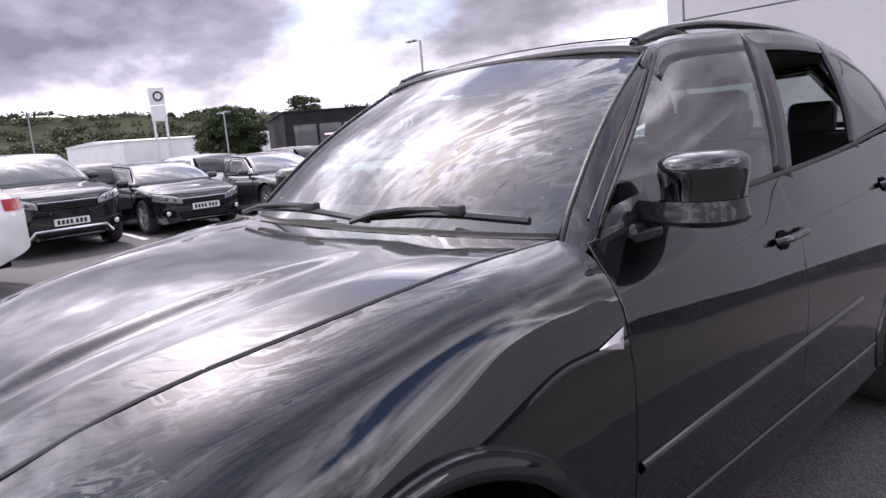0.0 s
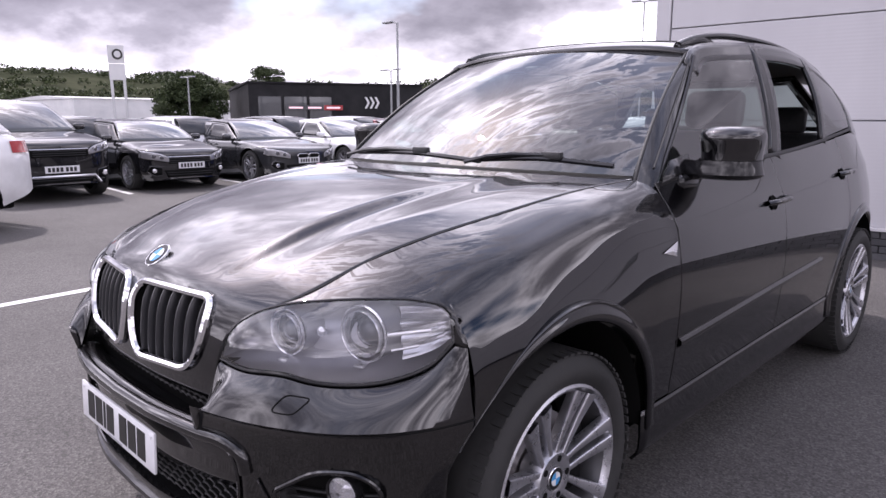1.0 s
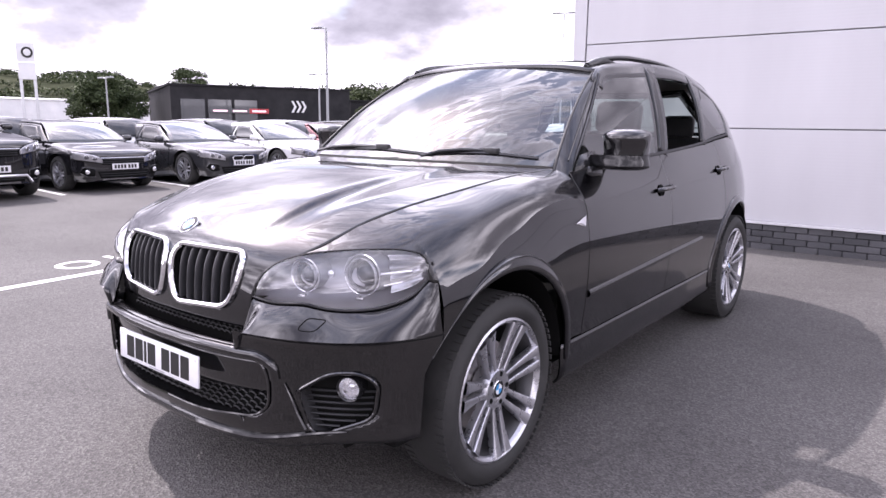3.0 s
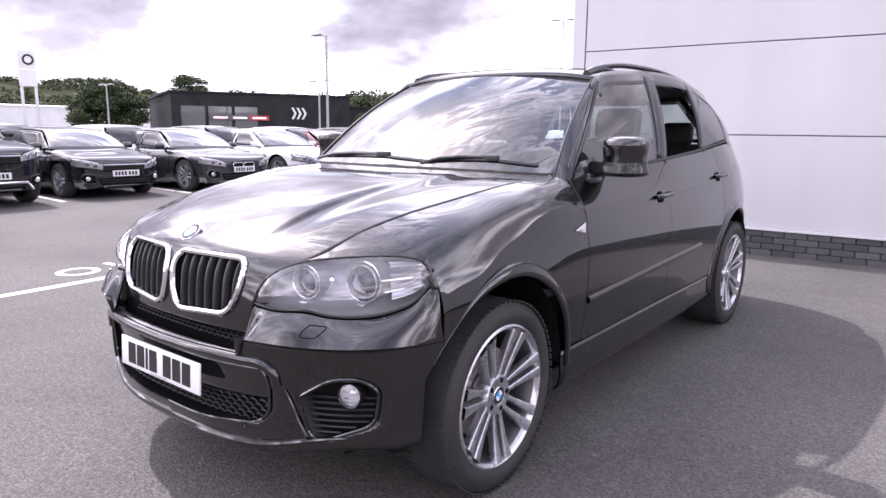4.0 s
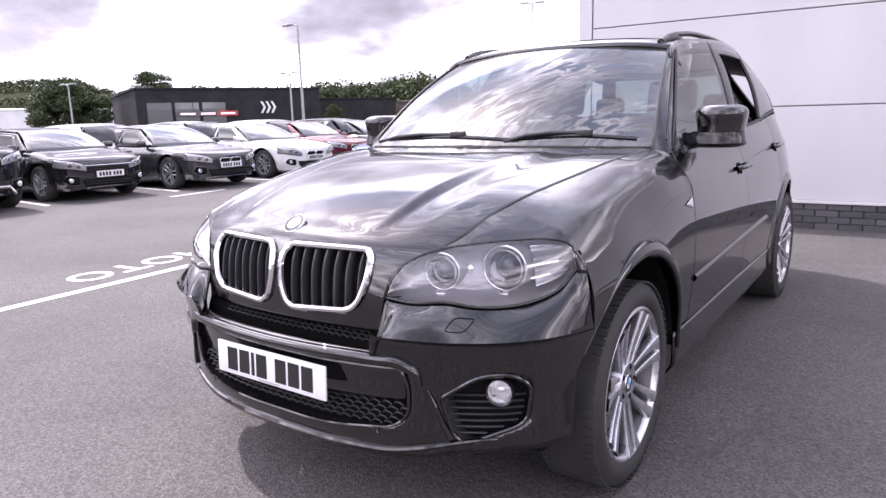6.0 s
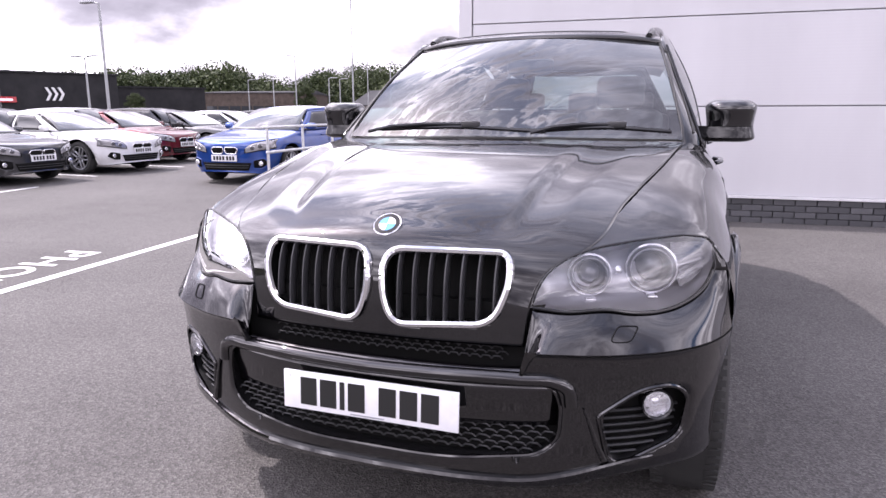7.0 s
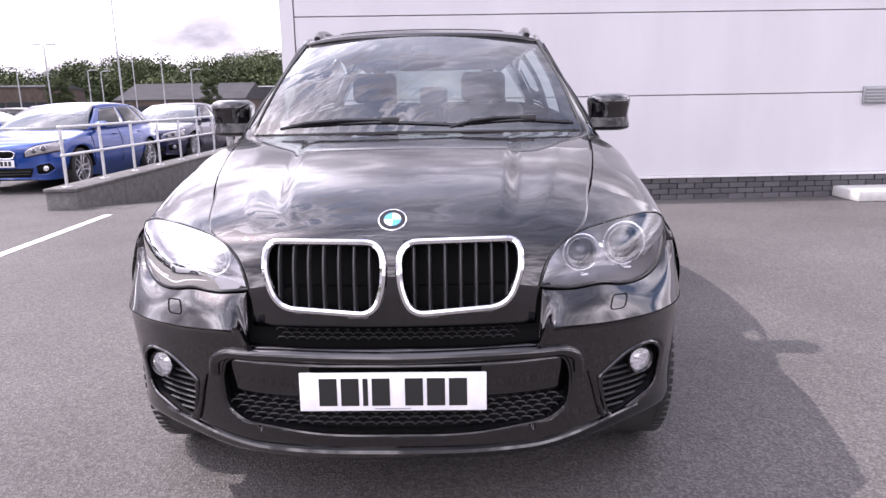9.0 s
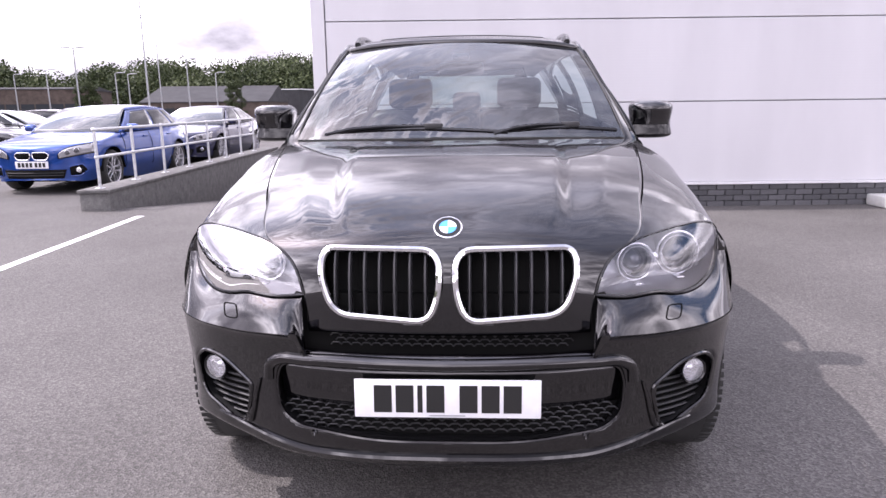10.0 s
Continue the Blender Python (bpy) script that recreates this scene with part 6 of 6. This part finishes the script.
parked_car(heading(-6.85, 7.65, 1.5), BLUE_COAT, "bright blue hatchback behind the railing", **HATCH)
parked_car(heading(-6.95, 12.7, 2), NAVY_COAT, "dark blue saloon behind the railing", **SALOON)
for k, (coat, label) in enumerate(((SILVER_COAT, "silver hatchback in the second row"), (WHITE_COAT, "white hatchback in the second row"), (CHARCOAL, "grey hatchback in the second row"), (WHITE_COAT, "white estate car in the second row"), (BLACK_COAT, "black hatchback in the second row"))):
    parked_car(heading(-17.2, 3.2 + 2.6 * k, -86), coat, label, **HATCH)


# ---- distance ----
EYE = Vector((1.2, -2.2, 0))


def far(az, d, z=0.0):
    """A place by its compass angle from the yard's front (left is negative) and distance."""
    return EYE + Vector((math.sin(radians(az)) * d, math.cos(radians(az)) * d, z))


def lamp_post(p, h, az=0, twin=False, label="tall grey lamp column with a flat lamp head"):
    l = thing("street_lamp", label, "street lamp", Matrix.Translation(p) @ Matrix.Rotation(radians(az), 4, "Z"), group="lamp columns")
    part("column", tube([(0, 0, 0), (0, 0, h * 0.25), (0, 0, h)], lambda t: 0.075 - 0.03 * t, 10), LAMP_GREY, l)
    part("base", lathe([(0, 0.13), (0.5, 0.11), (0.55, 0.08)], 12, Matrix.Rotation(radians(-90), 4, "Y")), LAMP_GREY, l)
    for s in ((1, -1) if twin else (1,)):
        part("arm", tube([(0, 0, h - 0.02), (0.35 * s, 0, h + 0.05)], 0.03, 8), LAMP_GREY, l)
        part("lamp_head", box((-0.30, -0.13, -0.04), (0.30, 0.13, 0.04), 0.03, 2, Matrix.Translation((0.55 * s, 0, h + 0.05))), LAMP_GREY, l)


lamp_post(Vector((-20.3, 18.5, 0)), 5.3, 180)
lamp_post(Vector((-21.6, 42.0, 0)), 9.0, 20, True, "tall grey lamp column with twin lamp heads")
lamp_post(Vector((-34.0, 70.4, 0)), 9.2, 180)
lamp_post(far(-31.8, 58), 5.7, 0, True, "grey lamp column with twin lamp heads")
for az, d, h, twin in ((-47.15, 40, 4.0, True), (-63.4, 48, 3.9, True), (-52.4, 55, 3.95, False), (-24.1, 62, 5.3, False), (-22.0, 64, 4.3, False), (-77.3, 60, 5.1, False), (-33.5, 70, 4.7, True), (-29.1, 66, 4.3, False), (-35.4, 78, 4.6, False), (-28.2, 70, 4.4, False)):
    lamp_post(far(az, d), h, 0, twin, "distant grey lamp column beyond the parked cars")


def build_sign(p, az):
    s = thing("totem_sign", "tall white dealer sign on two posts with a round badge", "sign", Matrix.Translation(p) @ Matrix.Rotation(radians(az), 4, "Z") @ Matrix.Diagonal((1.05, 1.05, 1.10, 1)))
    for x in (-0.45, 0.45):
        part("post", box((x - 0.10, -0.06, 0), (x + 0.10, 0.06, 4.0), 0.01, 1), GALV, s)
    part("panel", box((-0.58, -0.09, 3.95), (0.58, 0.09, 5.12), 0.02, 1), SHED_WHITE, s)
    top = part("panel", box((-0.58, -0.09, 5.16), (0.58, 0.09, 6.45), 0.02, 1), SHED_WHITE, s)
    part("badge_disc", lathe([(0.0, 0.0), (0.02, 0.36), (0.0, 0.38)], 28, Matrix.Translation((0.1, -0.12, 5.80)) @ Matrix.Rotation(radians(-90), 4, "Z")), INK, top, "plain round badge")
    part("badge_ring", lathe([(0.01, 0.24), (0.03, 0.23), (0.025, 0.0)], 28, Matrix.Translation((0.1, -0.12, 5.80)) @ Matrix.Rotation(radians(-90), 4, "Z")), SHED_WHITE, top)


build_sign(far(-68.6, 62), 66)


def building(name, label, az0, az1, d0, d1, h, wall, roof, ridge=0.0, windows=()):
    """A block between two bearings with a flat or ridged roof; windows: (from, to, low, high) along its front."""
    b = thing(name, label, "building")
    a, c = far(az0, d0), far(az1, d1)
    d = (c - a)
    n = Vector((d.y, -d.x, 0)).normalized()
    if n.dot(a - EYE) < 0:
        n = -n
    depth = 18.0
    bm = bmesh.new()
    P = [a, c, c + n * depth, a + n * depth]
    lo, hi = [bm.verts.new(p + Vector((0, 0, -3))) for p in P], [bm.verts.new(p + Vector((0, 0, h))) for p in P]
    for i in range(4):
        bm.faces.new((lo[i], lo[(i + 1) % 4], hi[(i + 1) % 4], hi[i]))
    bm.faces.new(hi)
    part("wall", bm, wall, b, smooth=False)
    bm = bmesh.new()
    o = 0.12
    u = d.normalized()
    E = [a - n * o - u * o, c - n * o + u * o, c + n * (depth + o) + u * o, a + n * (depth + o) - u * o]
    base = [bm.verts.new(p + Vector((0, 0, h + 0.004))) for p in E]
    eave = [bm.verts.new(p + Vector((0, 0, h + 0.12))) for p in E]
    for i in range(4):
        bm.faces.new((base[i], base[(i + 1) % 4], eave[(i + 1) % 4], eave[i]))
    m0, m1 = (E[0] + E[3]) / 2 + Vector((0, 0, h + 0.25 + ridge)), (E[1] + E[2]) / 2 + Vector((0, 0, h + 0.25 + ridge))
    r0, r1 = bm.verts.new(m0), bm.verts.new(m1)
    bm.faces.new((eave[0], eave[1], r1, r0))
    bm.faces.new((eave[2], eave[3], r0, r1))
    bm.faces.new((eave[0], r0, eave[3]))
    bm.faces.new((eave[1], eave[2], r1))
    part("roof", bm, roof, b, smooth=False)
    for f0, f1, z0, z1 in windows:
        p, q = a + d * f0 - n * 0.06, a + d * f1 - n * 0.06
        k = max(int((q - p).length / 1.6), 1)
        for i in range(k):
            s, t = p.lerp(q, (i + 0.06) / k), p.lerp(q, (i + 0.94) / k)
            bm = bmesh.new()
            bm.faces.new([bm.verts.new(v) for v in (s + Vector((0, 0, z0)), t + Vector((0, 0, z0)), t + Vector((0, 0, z1)), s + Vector((0, 0, z1)))])
            part("window", bm, SHOP_GLASS, b, thick=0.05, smooth=False)
    return b, a, c, n, d


show, sa, _, sn, sd = building("showroom", "low black showroom with white chevrons and a glass front", -59.0, -45.0, 52.7, 56, 3.85, SHOWROOM, SHOWROOM, 0.0, ((0.04, 0.46, 0.2, 2.9),))
for k in range(3):
    bm = bmesh.new()
    u = sd.normalized()
    p = sa + sd * 0.645 - sn * 0.10 + u * (k * 0.40) + Vector((0, 0, 2.05))
    pts = [(0, 0), (0.26, 0), (0.62, 0.42), (0.26, 0.84), (0, 0.84), (0.36, 0.42)]
    bm.faces.new([bm.verts.new(p + u * (x * 0.66) + Vector((0, 0, z * 1.05))) for x, z in pts])
    part("chevron", bm, SHED_WHITE, show, "white chevron", smooth=False, thick=0.05)
SIGN_LIT = material("lit_sign_pink", (0.8, 0.55, 0.6), 0.4, Emission_Color=(1.0, 0.62, 0.70, 1), Emission_Strength=0.5)
for k in range(3):
    p = sa + sd * (0.25 + 0.105 * k) - sn * 0.16 + Vector((0, 0, 2.02))
    turn = Matrix.Translation(p) @ Matrix.Rotation(math.atan2(sd.y, sd.x), 4, "Z")
    part("lit_sign", box((-0.52, -0.04, 0), (0.52, 0.04, 0.13), 0.02, 1, turn), SIGN_LIT, show, "small lit pink and white sign")
    part("sign_back", box((-0.75, -0.02, -0.12), (0.75, 0.03, 0.26), 0.02, 1, turn), TAIL_RED if k == 2 else SHOP_GLASS, show)
building("low_annexe", "low dark annexe beside the showroom", -45.0, -38.8, 60, 62, 3.15, SHOWROOM, SHOWROOM)
building("white_shed", "long white industrial shed with a shallow roof", -72.0, -59.4, 92, 105, 3.55, SHED_WHITE, SHED_WHITE, 0.25)
building("white_shed", "white flat-roofed works building", -90.0, -75.5, 70, 75, 1.4, SHED_WHITE, SHED_WHITE, 0.6)
building("grey_shed", "long shed with a grey pitched roof", -27.3, -17.9, 92, 88, 1.95, BRICK_FAR, SHED_GREY, 2.0, ((0.05, 0.6, 0.2, 1.3),))
building("flat_block", "grey flat block with a pale roof behind the shed", -17.9, -15.2, 110, 108, 3.9, SHED_GREY, SHED_WHITE)
building("brick_viaduct", "brown brick building among trees", -39.0, -31.0, 100, 96, 3.7, BRICK_FAR, SHED_GREY, 0.3, ((0.05, 0.95, 0.3, 2.0),))


def hill_place(az, v):
    """A place on the hillside by its bearing and its share of the way up."""
    h = (15 + 47 * (1 - smooth(-66, -50, az)) + 12 * (1 - smooth(-82, -66, az)) + 9 * noise.noise(Vector((az * 0.09, 3.1, 0))) + 5 * noise.noise(Vector((az * 0.3, 7, 0)))) * smooth(0, 0.85, v)
    return far(az, 420 + 900 * v, h - 2)


def build_hill():
    bm = bmesh.new()
    add_grid(bm, lambda u, v: hill_place(-125 + 150 * u, v), 120, 14)
    solid("hill", bm, HILL, "long green hillside with fields and woods", "hill", kind="structure")


build_hill()


class Foliage:
    """Leaf faces scattered over uneven balls, gathered into one mesh."""

    def __init__(self, seed):
        self.rng, self.quads = np.random.default_rng(seed), []

    def ball(self, c, r, n, size=(0.06, 0.13)):
        g = self.rng
        d = g.normal(size=(n, 3))
        d /= np.linalg.norm(d, axis=1)[:, None]
        d[:, 2] = np.abs(d[:, 2] + 0.35) * 0.85 - 0.25
        p = np.array(c) + d * (r * g.uniform(0.62, 1.10, (n, 1)))
        a, b = g.normal(size=(n, 3)), g.normal(size=(n, 3))
        a /= np.linalg.norm(a, axis=1)[:, None]
        b -= a * (a * b).sum(1)[:, None]
        b /= np.linalg.norm(b, axis=1)[:, None]
        s = r * g.uniform(*size, (n, 1))
        self.quads.append(np.stack([p - a * s - b * s * 0.6, p + a * s * 0.8 - b * s * 0.7, p + a * s + b * s * 0.6, p - a * s * 0.7 + b * s * 0.8], axis=1))

    def mesh(self, name, mat):
        V = np.concatenate(self.quads).reshape(-1, 3)
        n = len(V) // 4
        me = bpy.data.meshes.new(name)
        me.vertices.add(len(V))
        me.vertices.foreach_set("co", V.astype(np.float32).ravel())
        me.loops.add(len(V))
        me.loops.foreach_set("vertex_index", np.arange(len(V), dtype=np.int32))
        me.polygons.add(n)
        me.polygons.foreach_set("loop_start", np.arange(0, len(V), 4, dtype=np.int32))
        me.update(calc_edges=True)
        me.materials.append(mat)
        return me


def build_tree(p, h, w, seed, label, mat):
    rng = random.Random(seed)
    t = thing("tree", label, "tree", Matrix.Translation(p))
    bm = bmesh.new()
    add_tube(bm, [(0, 0, -1), (0.05, 0, h * 0.25), (0, 0.05, h * 0.55)], lambda k: 0.035 * h * (1 - 0.6 * k), 8)
    for k in range(7):
        a = k * 0.9
        add_tube(bm, [(0, 0, h * (0.2 + 0.05 * k)), (math.cos(a) * w * 0.2, math.sin(a) * w * 0.2, h * (0.42 + 0.05 * k)), (math.cos(a) * w * 0.36, math.sin(a) * w * 0.36, h * (0.5 + 0.05 * k))], lambda q: 0.012 * h * (1 - 0.7 * q), 6)
    part("trunk", bm, BARK, t)
    leaf = Foliage(seed)
    for _ in range(110):
        a, k = rng.uniform(0, 6.3), rng.uniform(0.10, 0.97)
        rad = w * 0.5 * math.sin(math.pi * (0.12 + 0.80 * k)) ** 0.6 * rng.uniform(0.3, 0.92)
        leaf.ball((math.cos(a) * rad, math.sin(a) * rad, h * k), w * rng.uniform(0.08, 0.15), 420, (0.05, 0.12))
    ob = new("crown", leaf.mesh("crown", mat))
    ob.parent = t


build_tree(far(-63.4, 62), 4.75, 6.0, 4, "broad dark green tree beside the car park", LEAF)
build_tree(far(-57.8, 70), 6.0, 4.6, 9, "dark green tree behind the showroom", LEAF)
build_tree(far(-43.9, 52), 2.5, 1.5, 21, "small young tree beside the showroom", LEAF_FAR)
build_tree(far(-20.6, 64), 3.7, 1.9, 33, "small young tree before the grey shed", LEAF_FAR)
build_tree(far(-31.0, 74), 3.8, 2.6, 35, "small green tree among lamp columns", LEAF_FAR)


def build_woods():
    rng = random.Random(12)
    leaf = Foliage(5)
    crest = table((-60, 6.2), (-48, 6.4), (-42, 7.2), (-36.5, 8.0), (-33, 6.3), (-29, 6.7), (-25, 8.7), (-21, 9.4), (-15, 10.4), (-6, 11))
    for k in range(430):
        az = rng.uniform(-58, -6)
        d = rng.uniform(120, 185)
        top = crest(az) + 1.4 * noise.noise(Vector((az * 0.22, 0.7, 0)))
        h = top * rng.uniform(0.62, 1.18) * d / 150
        p = far(az, d)
        pine = rng.random() < 0.18
        r = rng.uniform(1.2, 2.0) if pine else rng.uniform(1.9, 3.6)
        n = 6 if pine else 5
        for j in range(n):
            f = j / (n - 1)
            w = r * ((1.15 - 1.0 * f) if pine else (0.75 + 0.5 * math.sin(math.pi * (0.15 + 0.8 * f))))
            q = p + Vector((rng.uniform(-1, 1), rng.uniform(-1, 1), h * (0.12 + 0.80 * f)))
            leaf.ball(q, w, 330, (0.035, 0.08))
    for k in range(230):
        az = rng.uniform(-92, -50)
        p = far(az, rng.uniform(125, 260))
        for j in range(3):
            leaf.ball(p + Vector((rng.uniform(-2, 2), rng.uniform(-2, 2), rng.uniform(0.8, 4.2))), rng.uniform(1.4, 2.7), 160, (0.06, 0.12))
    for k in range(520):
        az = rng.uniform(-92, -54)
        v = rng.choice((0.28, 0.42, 0.60, 0.80, 0.84)) + rng.uniform(-0.03, 0.03) + 0.05 * math.sin(az * 0.5)
        leaf.ball(hill_place(az, v) + Vector((0, 0, 2.5)), rng.uniform(4.0, 7.5), 60, (0.10, 0.22))
    ob = new("woodland", leaf.mesh("woodland", LEAF_FAR))
    tagged(ob, "distant belt of green deciduous woodland", "woodland", kind="stuff")


build_woods()


# ---- bricks of the plinth ----
def build_bricks():
    me = mesh_of(box((0, -0.010, 0), (0.215, 0.03, 0.065), 0.004, 1), BRICK, "brick", smooth=False)
    base = Matrix.Translation(CORNER) @ TURN
    rng = random.Random(3)
    for r in range(4):
        for c in range(48):
            x = 0.01 + (c + 0.5 * (r % 2)) * 0.225
            ob = new("brick", me)
            ob.matrix_basis = base @ Matrix.Translation((x, rng.uniform(-0.002, 0.002), r * 0.0715 - 0.002)) @ Matrix.Rotation(rng.uniform(-0.004, 0.004), 4, "Y")
            ob.parent = WALL


build_bricks()
